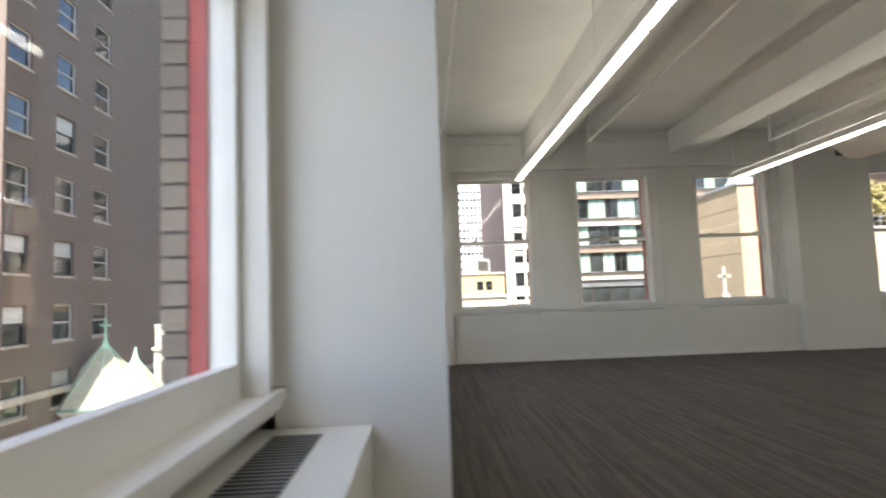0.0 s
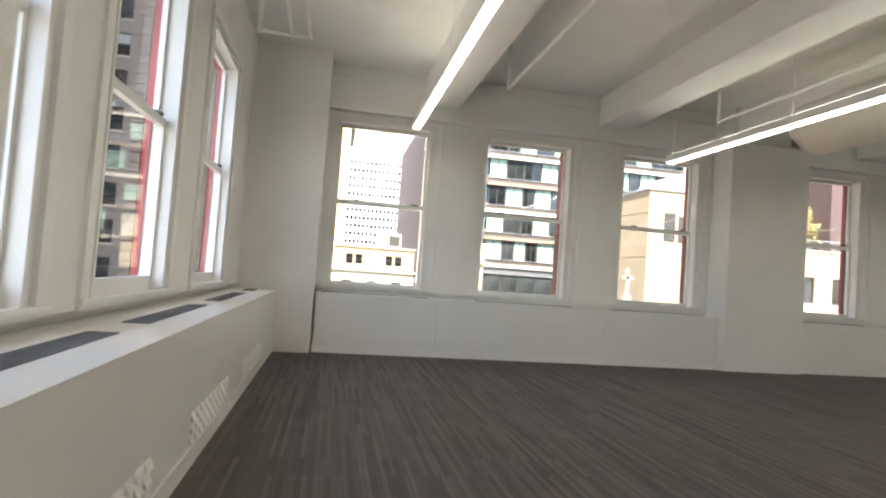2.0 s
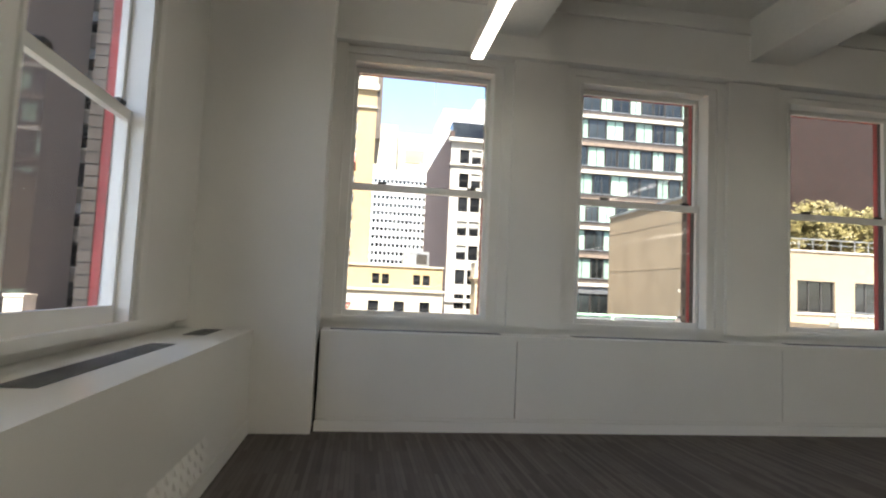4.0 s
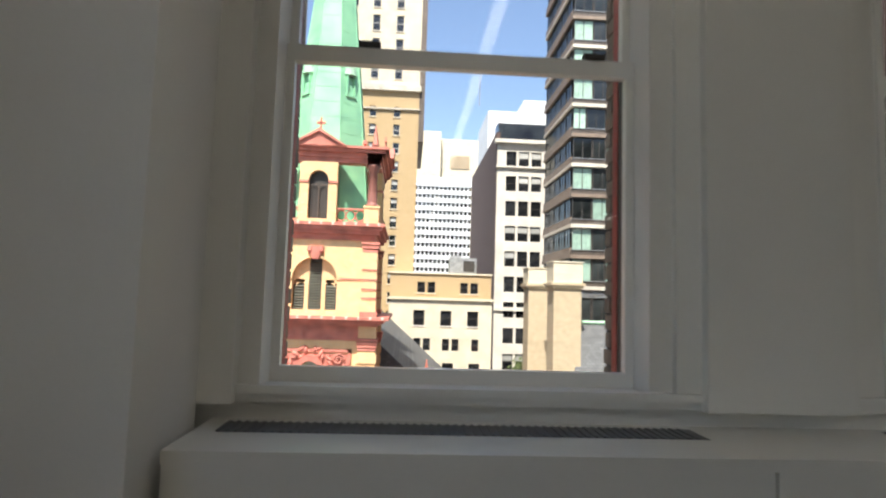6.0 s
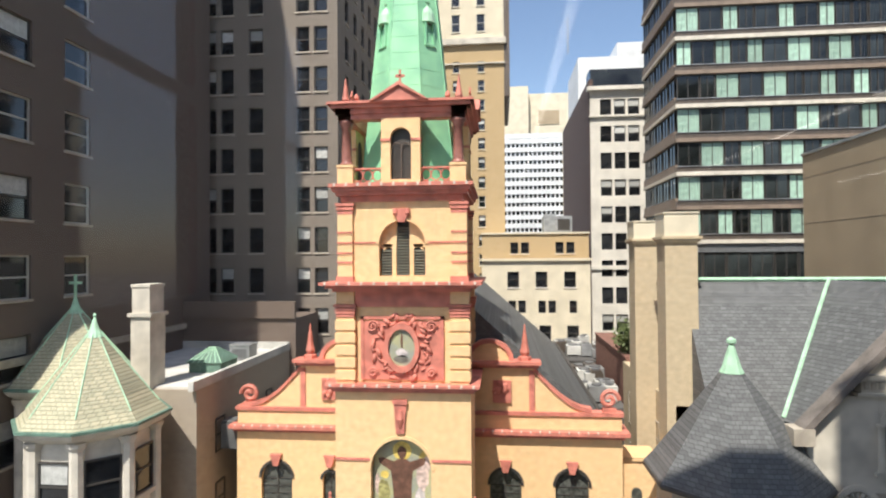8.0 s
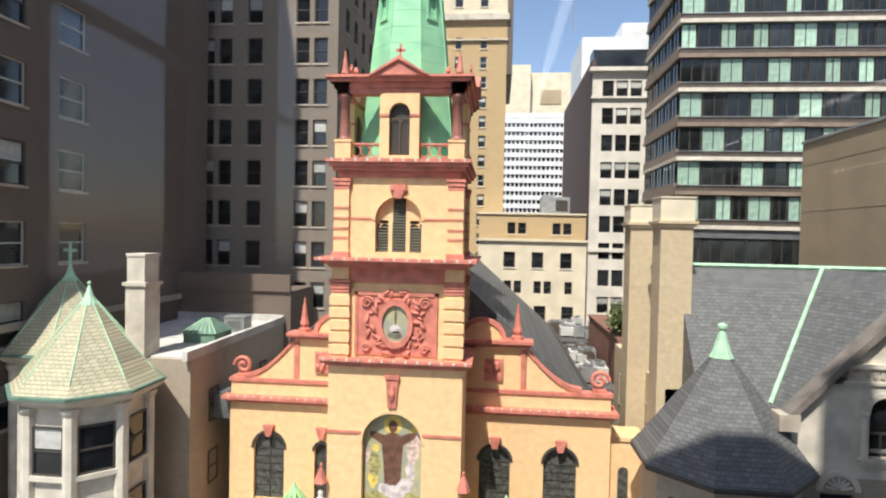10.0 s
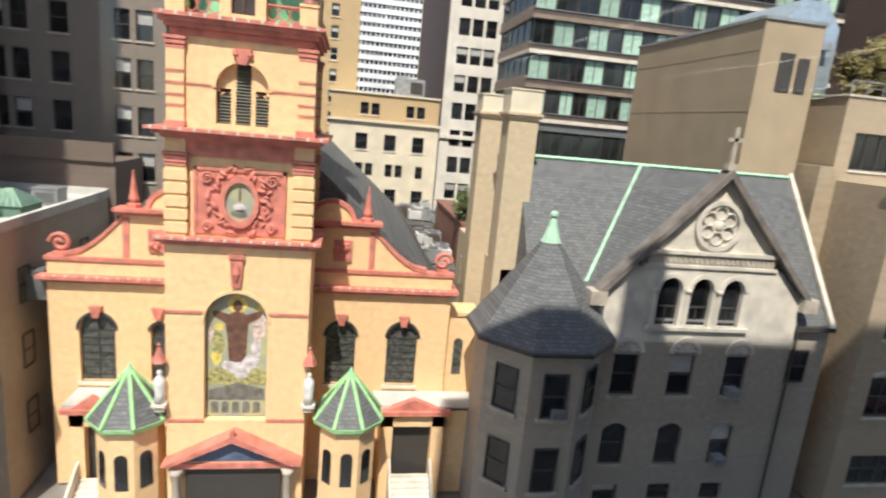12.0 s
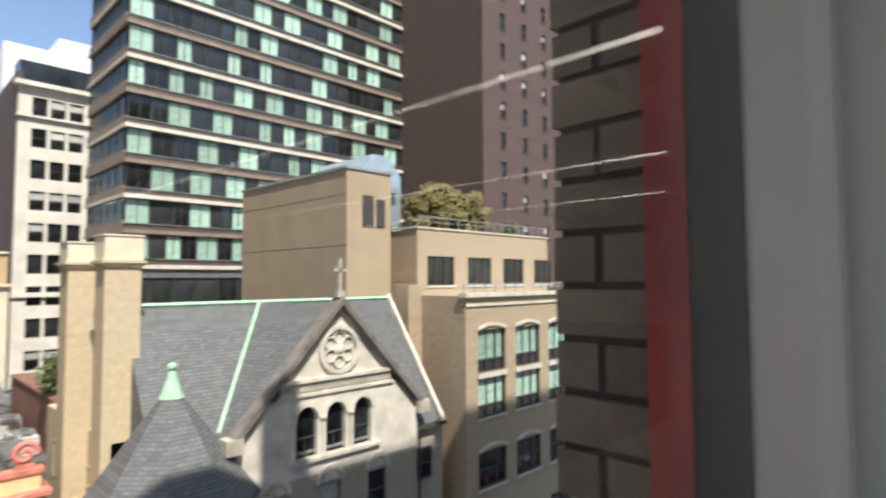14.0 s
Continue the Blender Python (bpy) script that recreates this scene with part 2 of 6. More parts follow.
def arch(x0, x1, z0, spring, n=10):
    """Outline of a round-headed opening."""
    c, r = (x0 + x1) / 2, (x1 - x0) / 2
    return [(x0, z0), (x1, z0)] + [(c + r * math.cos(math.pi * i / n), spring + r * math.sin(math.pi * i / n)) for i in range(n + 1)]


def arch_wall(bm, x0, x1, z0, z1, y0, y1, ax0, ax1, sill, spring, n=10, mi=0):
    """A wall panel with one round-headed opening through it."""
    box(bm, x0, ax0, y0, y1, z0, z1, mi)
    box(bm, ax1, x1, y0, y1, z0, z1, mi)
    if sill > z0:
        box(bm, ax0, ax1, y0, y1, z0, sill, mi)
    c, r = (ax0 + ax1) / 2, (ax1 - ax0) / 2
    pts = [(c - r * math.cos(math.pi * i / n), spring + r * math.sin(math.pi * i / n)) for i in range(n + 1)]
    for (xa, za), (xb, zb) in zip(pts, pts[1:]):
        plate(bm, [(xa, za), (xb, zb), (xb, z1), (xa, z1)], y0, y1, mi)


def mesh(bm, *mats):
    bmesh.ops.recalc_face_normals(bm, faces=bm.faces)
    me = bpy.data.meshes.new("mesh")
    bm.to_mesh(me)
    bm.free()
    for m in mats:
        me.materials.append(m)
    return me


def part(name, bm, mats, parent, label=""):
    """Links a bmesh, or a mesh that pieces share, as one object under a thing or a part."""
    mats = mats if isinstance(mats, (tuple, list)) else (mats,)
    ob = new(name, mesh(bm, *mats) if isinstance(bm, bmesh.types.BMesh) else bm)
    ob.parent = parent
    return tagged(ob, label)


def thing(name, label, category, m=None, group="", kind="", bm=None, mats=None):
    ob = new(name, mesh(bm, *(mats if isinstance(mats, (tuple, list)) else (mats,))) if bm else None)
    if m is not None:
        ob.matrix_world = m
    return tagged(ob, label, category, group, kind)


def boxes(*rows):
    bm = bmesh.new()
    for r in rows:
        box(bm, *r)
    return bm


def smooth(ob):
    for p in ob.data.polygons:
        p.use_smooth = True
    return ob


# ---- the room: floor, walls, ceiling ----
Z_TOP = 4.55
BAY_WINDOWS = [(0.18, 1.65), (2.64, 4.12), (5.14, 6.60), (8.62, 10.08), (11.10, 12.56), (13.62, 15.08)]
WEST_WINDOWS = [(-3.40, -2.04), (-5.82, -4.46), (-7.92, -6.60), (-11.28, -9.82), (-14.0, -12.5)]
SILL, HEAD = 1.02, 3.70


def shell(name, rows, mat, label):
    return thing(name, label, name.split("_")[0], kind="structure", bm=boxes(*rows), mats=mat)


shell("floor", [(-1.37, 17.4, -17.4, 0.4, -0.3, 0.0)], CARPET, "grey-brown striated carpet planks laid along the room")
ceil_bm = boxes((-1.37, 17.4, -17.4, 0.4, Z_TOP, Z_TOP + 0.35))
for bx in (1.52, 4.58, 9.9, 12.9):
    box(ceil_bm, bx, bx + 0.55, -17.0, -0.2, 4.06, Z_TOP + 0.01)
box(ceil_bm, 6.95, 8.3, -17.0, -0.2, 3.95, Z_TOP + 0.01)
thing("ceiling", "white painted plaster ceiling with deep downstand beams", "ceiling", kind="structure", bm=ceil_bm, mats=CEIL)

north = [(-1.37, 17.4, -0.12, 0.10, 0.0, SILL - 0.05), (-1.37, 17.4, -0.22, 0.10, 3.80, Z_TOP)]
edges = [-0.02] + [e for w in BAY_WINDOWS for e in w] + [17.4]
for (a, b), wide in zip(zip(edges[::2], edges[1::2]), (0.08, 0.2, 0.2, 0.2, 0.2, 0.2, 0.1)):
    lo, hi = (a if a < 0 else a + wide), (b - wide if b < 17 else b)
    if hi > lo:
        north.append((lo, hi, -0.22, 0.10, SILL - 0.05, 3.80))
shell("wall_north", north, PAINT, "white painted window wall with openings to the street")
shell("pier_1", [(-1.37, -0.02, -0.72, -0.22, 0.0, Z_TOP)], PAINT, "white painted corner pier")
shell("pier_2", [(6.85, 8.40, -0.72, -0.22, 0.0, Z_TOP)], PAINT, "broad white painted pier between window bays")
shell("pier_3", [(15.3, 17.0, -0.72, -0.22, 0.0, Z_TOP)], PAINT, "white painted pier at the room's end")
west = [(-1.37, -1.22, -17.4, -0.72, 0.0, SILL - 0.05), (-1.37, -1.12, -17.4, -0.72, 3.80, Z_TOP)]
cuts = [-17.4] + sorted(e for w in WEST_WINDOWS for e in w) + [-0.72]
for a, b in zip(cuts[::2], cuts[1::2]):
    lo, hi = (a + 0.2 if a > -17 else a), (b - 0.2 if b < -1 else b)
    west.append((-1.37, -1.12, lo, hi, SILL - 0.05, 3.80))
shell("wall_west", west, PAINT, "white painted side wall with sash windows")
shell("pier_4", [(-1.12, -0.54, -9.72, -7.95, 0.0, Z_TOP)], PAINT, "white painted pier between side window bays")
shell("wall_east", [(17.0, 17.4, -17.4, -0.22, 0.0, Z_TOP)], PAINT, "plain white wall")
shell("wall_south", [(-1.37, 17.4, -17.4, -17.0, 0.0, Z_TOP)], PAINT, "plain white wall")
shell("trim_1", [(-0.02, 6.85, -0.30, -0.22, 3.80, 3.86), (8.4, 15.3, -0.30, -0.22, 3.80, 3.86), (-0.02, 6.85, -0.26, -0.22, 4.36, 4.42)], TRIM, "white moulding above the windows")
shell("baseboard", [(0.0, 6.85, -0.612, -0.588, 0.0, 0.095), (8.4, 15.3, -0.612, -0.588, 0.0, 0.095), (-0.56, -0.545, -7.95, -0.72, 0.0, 0.10)], TRIM, "white painted baseboard under the radiator covers")


def sash_window(name, width, m, label, out=0.165, deep=0.14):
    """A double-hung window; x across, -y into the room, z from the sill."""
    w, h = width, HEAD - SILL
    root = thing(name, label, "window", m, kind="structure")
    mid = 2.36 - SILL
    f, g, foot = -deep, -deep - 0.03, (0.06 if deep > 0.1 else 0.11)
    casing = boxes((-0.2, 0.0, f, 0.10, 0, h - 0.05), (w, w + 0.2, f, 0.10, 0, h - 0.05), (-0.2, w + 0.2, f, 0.10, h - 0.05, h + 0.097),
                   (-0.2, -0.10, g, f, 0, h + 0.02), (w + 0.10, w + 0.2, g, f, 0, h + 0.02), (-0.2, w + 0.2, g, f, h + 0.02, h + 0.097),
                   (-0.03, 0.0, f - 0.015, f, 0, h - 0.05), (w, w + 0.03, f - 0.015, f, 0, h - 0.05))
    part("window_frame", casing, TRIM, root)
    part("window_sill", boxes((-0.2, w + 0.2, g, 0.10, -0.05, 0.0), (-0.21, w + 0.21, g - 0.015, g + 0.02, -0.02, 0.012)), TRIM, root)
    lower = part("lower_sash", boxes((0, 0.035, 0.0, 0.045, 0, mid + 0.04), (w - 0.035, w, 0.0, 0.045, 0, mid + 0.04), (0.035, w - 0.035, 0.0, 0.045, 0, foot),
                                     (0.035, w - 0.035, 0.0, 0.045, mid - 0.03, mid + 0.04)), TRIM, root)
    part("pane", boxes((0.035, w - 0.035, 0.02, 0.026, foot, mid - 0.03)), GLASS, lower).visible_shadow = False
    part("latch", boxes((w * 0.2, w * 0.2 + 0.09, -0.012, 0.03, mid + 0.04, mid + 0.065), (w * 0.85, w * 0.85 + 0.09, -0.012, 0.03, mid + 0.04, mid + 0.065)), SASH, lower, "dark metal sash locks")
    upper = part("upper_sash", boxes((0, 0.035, 0.05, 0.095, mid, h - 0.05), (w - 0.035, w, 0.05, 0.095, mid, h - 0.05), (0.035, w - 0.035, 0.05, 0.095, h - 0.1, h - 0.05),
                                     (0.035, w - 0.035, 0.05, 0.095, mid, mid + 0.05)), TRIM, root)
    part("pane", boxes((0.035, w - 0.035, 0.07, 0.076, mid + 0.05, h - 0.1)), GLASS, upper).visible_shadow = False
    part("brick_mould", boxes((-0.02, 0.012, out, out + 0.057, 0, h - 0.07), (w - 0.012, w + 0.02, out, out + 0.057, 0, h - 0.07), (-0.02, w + 0.02, out, out + 0.057, h - 0.07, h)), REDPAINT, root, "red painted outer mould")
    part("outer_stop", boxes((-0.03, 0.008, 0.10, out, 0, h - 0.05), (w - 0.008, w + 0.03, 0.10, out, 0, h - 0.05), (-0.03, w + 0.03, 0.10, out, h - 0.05, h)), SASH, root, "dark painted outer stop")
    return root


for k, (a, b) in enumerate(BAY_WINDOWS):
    sash_window(f"window_{k + 1}", b - a, pose(a, 0, SILL), "tall white double-hung sash window facing the church")
for k, (a, b) in enumerate(WEST_WINDOWS):
    sash_window(f"window_{k + 7}", b - a, pose(-1.20, a, SILL, 0, 0, 90), "tall white double-hung sash window in the side wall", 0.098, 0.075)


# ---- radiator covers ----
def radiator_cover(length, depth, m, label, seams, grilles, vents=()):
    """A sheet-metal enclosure; x along it, front at y = 0, back at y = depth."""
    root = thing("radiator_cover", label, "radiator cover", m)
    part("top", boxes((0, length, -0.002, depth, 0.86, 0.90)), COVER, root)
    cuts = [0.0, *seams, length]
    for a, b in zip(cuts, cuts[1:]):
        part("front_panel", boxes((a + 0.004, b - 0.004, 0.0, 0.03, 0.13, 0.86), (a + 0.004, b - 0.004, 0.012, 0.03, 0.0, 0.13)), COVER, root)
    for a in (0.004, length - 0.03):
        part("end_panel", boxes((a, a + 0.026, 0.031, depth, 0.0, 0.857)), COVER, root)
    part("ledge", boxes((0, length, -0.016, 0.0, 0.10, 0.125)), COVER, root)
    for a, b in grilles:
        bars = bmesh.new()
        y0 = depth * (0.52 if depth == 0.45 else 0.36)
        y1 = y0 + 0.15
        box(bars, a, b, y0, y1, 0.9005, 0.902)
        for i in range(int((b - a) / 0.03)):
            box(bars, a + i * 0.03, a + i * 0.03 + 0.012, y0, y1, 0.902, 0.906)
        part("grille", bars, GRILLE, root, "dark metal outlet grille")
    for a, b in vents:
        for i in range(int((b - a) / 0.13)):
            for j in range(3):
                u, v = a + i * 0.13, 0.145 + j * 0.072
                bm = bmesh.new()
                loft(bm, [[(x, 0.004, v), (x, -0.022, v), (x, 0.004, v + 0.06)] for x in (u, u + 0.088)])
                part("vent_slot", bm, STEELWHITE, root)
    return root


radiator_cover(6.83, 0.45, pose(0.01, -0.57, 0), "long white sheet-metal radiator cover under the street windows", (1.87, 4.7), ((0.08, 1.78), (2.55, 4.25), (5.0, 6.7)))
radiator_cover(6.88, 0.45, pose(8.41, -0.57, 0), "long white sheet-metal radiator cover under the far windows", (2.4, 4.7), ((0.3, 1.7), (2.7, 4.2), (5.1, 6.6)))
radiator_cover(7.22, 0.64, pose(-0.56, -7.945, 0, 0, 0, 90), "white sheet-metal radiator cover with slotted vents along the side wall", (),
               ((0.15, 1.65), (2.1, 3.7), (4.25, 5.85), (6.5, 7.1)), ((0.5, 1.6), (2.3, 3.7), (4.4, 5.9)))
radiator_cover(5.2, 0.40, pose(-0.80, -14.925, 0, 0, 0, 90), "white sheet-metal radiator cover beside the side pier", (), ((3.2, 5.1),))


# ---- ceiling fittings ----
def linear_light(x, y0, y1, z):
    root = thing("linear_light", "long white linear pendant light, lit, hung along the room", "ceiling light", group="linear pendant lights")
    part("housing", boxes((x - 0.06, x + 0.06, y0, y1, z + 0.012, z + 0.11)), STEELWHITE, root)
    n = round((y1 - y0) / 1.22)
    for i in range(n):
        a, b = y0 + (y1 - y0) * i / n, y0 + (y1 - y0) * (i + 1) / n
        part("diffuser", boxes((x - 0.05, x + 0.05, a + 0.03, b - 0.03, z, z + 0.0115)), TUBE, root, "glowing warm white diffuser")
        # added upward glow on the unseen housing top, to brighten the ceiling
        part("top_diffuser", boxes((x - 0.05, x + 0.05, a + 0.03, b - 0.03, z + 0.1105, z + 0.116)), UPFILL, root, "added unseen glowing strip that brightens the ceiling")
    for i in range(0, n + 1, 2):
        bm = bmesh.new()
        y = min(max(y0 + (y1 - y0) * i / n, y0 + 0.1), y1 - 0.1)
        tube(bm, (x, y, z + 0.11), (x, y, Z_TOP), 0.004, 6)
        part("hanger", bm, STEELWHITE, root)


for lx, ly, lz in ((1.30, -0.9, 3.46), (5.16, -1.5, 3.24), (9.48, -1.35, 3.26), (13.4, -1.4, 3.26)):
    linear_light(lx, -15.9, ly, lz)


def sprinkler_pipe(points, label):
    root = thing("sprinkler_pipe", label, "pipe")
    for a, b in zip(points, points[1:]):
        bm = bmesh.new()
        tube(bm, a, b, 0.022, 10)
        smooth(part("pipe", bm, STEELWHITE, root))
    for p in points[1:-1]:
        bm = bmesh.new()
        bmesh.ops.create_icosphere(bm, subdivisions=2, radius=0.034, matrix=Matrix.Translation(p))
        smooth(part("elbow", bm, STEELWHITE, root))


sprinkler_pipe([(2.43, -1.85, Z_TOP), (2.43, -1.85, 3.95), (2.43, -16.9, 3.95)], "white painted sprinkler pipe under the ceiling")
sprinkler_pipe([(5.67, -1.92, Z_TOP), (5.67, -1.92, 3.86), (5.67, -16.9, 3.86)], "white painted sprinkler pipe under the ceiling")
sprinkler_pipe([(9.0, -1.9, Z_TOP), (9.0, -1.9, 3.86), (9.0, -16.9, 3.86)], "white painted sprinkler pipe under the ceiling")
sprinkler_pipe([(-0.78, -2.85, Z_TOP), (-0.78, -2.85, 3.88), (-0.22, -2.8, 3.88), (-0.22, -7.5, 3.88)], "white painted sprinkler pipe beside the side wall")
sprinkler_pipe([(-0.42, -2.8, 3.88), (-0.42, -7.5, 3.90)], "thin white pipe branch beside the side wall")

duct = thing("air_duct", "white painted round spiral air duct below the ceiling", "duct")
bm = bmesh.new()
loft(bm, [[(6.55 + 0.42 * math.cos(2 * math.pi * i / 24), y, 3.66 + 0.36 * math.sin(2 * math.pi * i / 24)) for i in range(24)] for y in (-16.8, -2.75)])
smooth(part("barrel", bm, CEIL, duct))
for y in (-4.2, -7.0, -10.0, -13.0):
    bm = bmesh.new()
    loft(bm, [[(6.55 + 0.432 * math.cos(2 * math.pi * i / 24), yy, 3.66 + 0.372 * math.sin(2 * math.pi * i / 24)) for i in range(24)] for yy in (y, y + 0.05)])
    part("band", bm, CEIL, duct)
part("grille", boxes((6.2, 6.62, -2.76, -2.735, 3.36, 3.5)), GRILLE, duct, "dark register at the duct's end")
for y in (-5.0, -11.0):
    part("hanger", boxes((6.53, 6.57, y, y + 0.02, 4.0, Z_TOP)), STEELWHITE, duct)

# ---- our own building outside: storeys above and below, brick reveals ----
up = []
up.append((-1.455, 45.0, 0.10, 0.38, HEAD, 35.3))
up.append((-1.455, 45.0, 0.10, 0.38, -20.0, SILL - 0.3))
cuts = [-1.455] + [e for w in BAY_WINDOWS for e in w] + [45.0]
for a, b in zip(cuts[::2], cuts[1::2]):
    up.append((a - (0.0 if a < 0 else -0.02) + (0.22 if a > 0 else 0), b - (0.22 if b < 40 else 0), 0.10, 0.38, SILL - 0.3, HEAD))
up.append((-1.455, -1.372, -24.0, 0.38, HEAD, 35.3))
up.append((-1.455, -1.372, -24.0, 0.38, -20.0, SILL - 0.06))
cuts = [-24.0] + sorted(e for w in WEST_WINDOWS for e in w) + [0.36]
for a, b in zip(cuts[::2], cuts[1::2]):
    up.append((-1.455, -1.372, a + (0.115 if a > -20 else 0), b - (0.115 if b < 0 else 0), SILL - 0.06, HEAD))
up.append((-1.455, 45.0, -24.0, 0.10, 34.9, 35.3))
up.append((44.7, 45.0, -24.0, 0.10, -20.0, 35.3))
up.append((-1.455, 45.0, -24.0, -23.7, -20.0, 35.3))
up.append((7.9, 10.0, -4.0, 0.38, 35.3, 40.2))      # bulkhead and parapet steps on the roof
up.append((-2.2, -1.455, -24.0, 0.38, 5.2, 5.6))      # unseen ledge, added to keep direct sun off the west windows
up.append((20.4, 45.0, -6.0, 0.38, 35.3, 36.6))
facade_ob = thing("wall_outer", "buff brick outer wall of the office building", "wall", kind="structure", bm=boxes(*up), mats=MORTAR)

# ---- street ----
thing("ground", "city ground at street level", "ground", kind="structure", bm=boxes((-900, 900, -900, 1800, -20.6, -20.15)), mats=CONCRETE)
thing("road", "dark asphalt roadway between the buildings", "road", kind="structure", bm=boxes((-300, 300, 5.2, 16.5, -20.15, -20.13)), mats=ASPHALT)
thing("pavement_1", "pale concrete sidewalk with a kerb", "pavement", kind="structure", bm=boxes((-300, 300, 0.5, 5.0, -20.15, -19.98), (-300, 300, 5.0, 5.18, -20.15, -19.96)), mats=CONCRETE)
thing("pavement_2", "pale concrete sidewalk before the church", "pavement", kind="structure", bm=boxes((-300, 300, 16.72, 26.9, -20.15, -19.98), (-300, 300, 16.52, 16.7, -20.15, -19.96)), mats=CONCRETE)


# ---- building kit ----
def window_mesh(w, h, frame_mat, glass_mat, mullions=0, rail=True, shade=None):
    """A recessed window unit: frame, glass set back, meeting rail and uprights; x across, z up, outside is -y."""
    bm = bmesh.new()
    f = min(0.09, w * 0.09)
    box(bm, 0, w, 0.10, 0.13, 0, h, 1)
    for r in ((0, f, 0.02, 0.10, 0, h), (w - f, w, 0.02, 0.10, 0, h), (f, w - f, 0.02, 0.10, 0, f), (f, w - f, 0.02, 0.10, h - f, h)):
        box(bm, *r)
    if rail:
        box(bm, f, w - f, 0.04, 0.10, h * 0.5 - f / 2, h * 0.5 + f / 2)
    for i in range(mullions):
        c = w * (i + 1) / (mullions + 1)
        box(bm, c - f / 2, c + f / 2, 0.035, 0.10, f, h - f)
    mats = [frame_mat, glass_mat]
    if shade:
        box(bm, f, w - f, 0.085, 0.098, h * 0.55, h - f, 2)
        mats.append(shade)
    return mesh(bm, *mats)


def grid_wall(bm, x0, x1, z0, z1, cols, rows, thick=0.45, mi=0):
    """A wall from x0 to x1 with an opening at every column and row; its face is y = 0."""
    zc = [z0] + [e for r in rows for e in r] + [z1]
    for a, b in zip(zc[::2], zc[1::2]):
        if b > a:
            box(bm, x0, x1, 0, thick, a, b, mi)
    xc = [x0] + [e for c in cols for e in c] + [x1]
    for a, b in rows:
        for c, d in zip(xc[::2], xc[1::2]):
            if d > c:
                box(bm, c, d, 0, thick, a, b, mi)


def front(root, m, x0, x1, z0, z1, cols, rows, wall_mat, units, sills=None, thick=0.45, lintels=None):
    """A facade with real openings and a window part in each, on the pose m."""
    bm = bmesh.new()
    grid_wall(bm, x0, x1, z0, z1, cols, rows, thick)
    w = part("wall", bm, wall_mat, root)
    w.matrix_local = m
    made = {}
    for (a, b) in rows:
        for (c, d) in cols:
            unit = random.choice(units)
            key = (round(d - c, 3), round(b - a, 3), units.index(unit))
            if key not in made:
                made[key] = unit(d - c, b - a)
            o = new("window", made[key])
            o.parent = root
            o.matrix_local = m @ pose(c, 0.12, a)
            if sills:
                skey = ("sill", round(d - c, 3))
                if skey not in made:
                    made[skey] = mesh(boxes((-0.08, d - c + 0.08, -0.10, 0.1, -0.14, 0.0)), sills)
                s = new("window_sill", made[skey])
                s.parent = root
                s.matrix_local = m @ pose(c, 0, a)
    return w


def spread(x0, x1, n, w):
    """n openings of width w, evenly from x0 to x1."""
    step = (x1 - x0) / n
    return [(x0 + step * (i + 0.5) - w / 2, x0 + step * (i + 0.5) + w / 2) for i in range(n)]


def storeys(z0, step, n, h):
    return [(z0 + i * step, z0 + i * step + h) for i in range(n)]


def sash(w, h):
    return window_mesh(w, h, FRAMEDARK, DARKGLASS)


def sash_pale(w, h):
    return window_mesh(w, h, FRAMEWHITE, DARKGLASS)


def sash_blind(w, h):
    return window_mesh(w, h, FRAMEDARK, DARKGLASS, shade=BLIND)


def casement(w, h):
    return window_mesh(w, h, FRAMEDARK, DARKGLASS, 2, False)


def bay_glass(w, h):
    return window_mesh(w, h, FRAMEDARK, BLUEGLASS, 1, False)


def bay_curtain(w, h):
    bm = bmesh.new()
    for r in ((0, 0.05, 0.02, 0.10, 0, h), (w - 0.05, w, 0.02, 0.10, 0, h), (0, w, 0.02, 0.10, 0, 0.06), (0, w, 0.02, 0.10, h - 0.06, h)):
        box(bm, *r)
    box(bm, 0, w, 0.12, 0.14, 0, h, 1)
    k = round(w / 0.28)
    for i in range(k):
        box(bm, w * i / k + 0.008, w * (i + 1) / k - 0.008, 0.10 + 0.008 * (i % 2), 0.12, 0.06, h - 0.06, 2)
    box(bm, w / 2 - 0.04, w / 2 + 0.04, 0.03, 0.10, 0.06, h - 0.06)
    return mesh(bm, FRAMEDARK, BLUEGLASS, CURTAIN)


# ---- the church ----
church = thing("church", "yellow brick and red terracotta church with a green copper spire", "church")
CX, CY = -4.05, 27.0            # the tower's middle and its front


def cpart(name, bm, mat, label="", under=None):
    return part(name, bm, mat, under or church, label)


def cornice(z0, z1, half, deep, over, teeth=True):
    """A moulded cornice round the tower, with pale drip blocks on its edge."""
    bm = bmesh.new()
    h = z1 - z0
    for f0, f1, o in ((0, 0.35, 0.35), (0.35, 0.7, 0.7), (0.7, 1.0, 1.0)):
        e = over * o
        box(bm, CX - half - e, CX + half + e, CY - e, CY + deep + e, z0 + h * f0, z0 + h * f1)
    c = cpart("cornice", bm, TERRA)
    if teeth:
        n = int((half * 2 + over * 2) / 0.55)
        for i in range(n):
            x = CX - half - over + (i + 0.5) * (half + over) * 2 / n
            cpart("cornice_block", boxes((x - 0.05, x + 0.05, CY - over - 0.012, CY - over + 0.1, z1 - h * 0.25, z1 + 0.03)), PALESTONE, under=c)
    return c


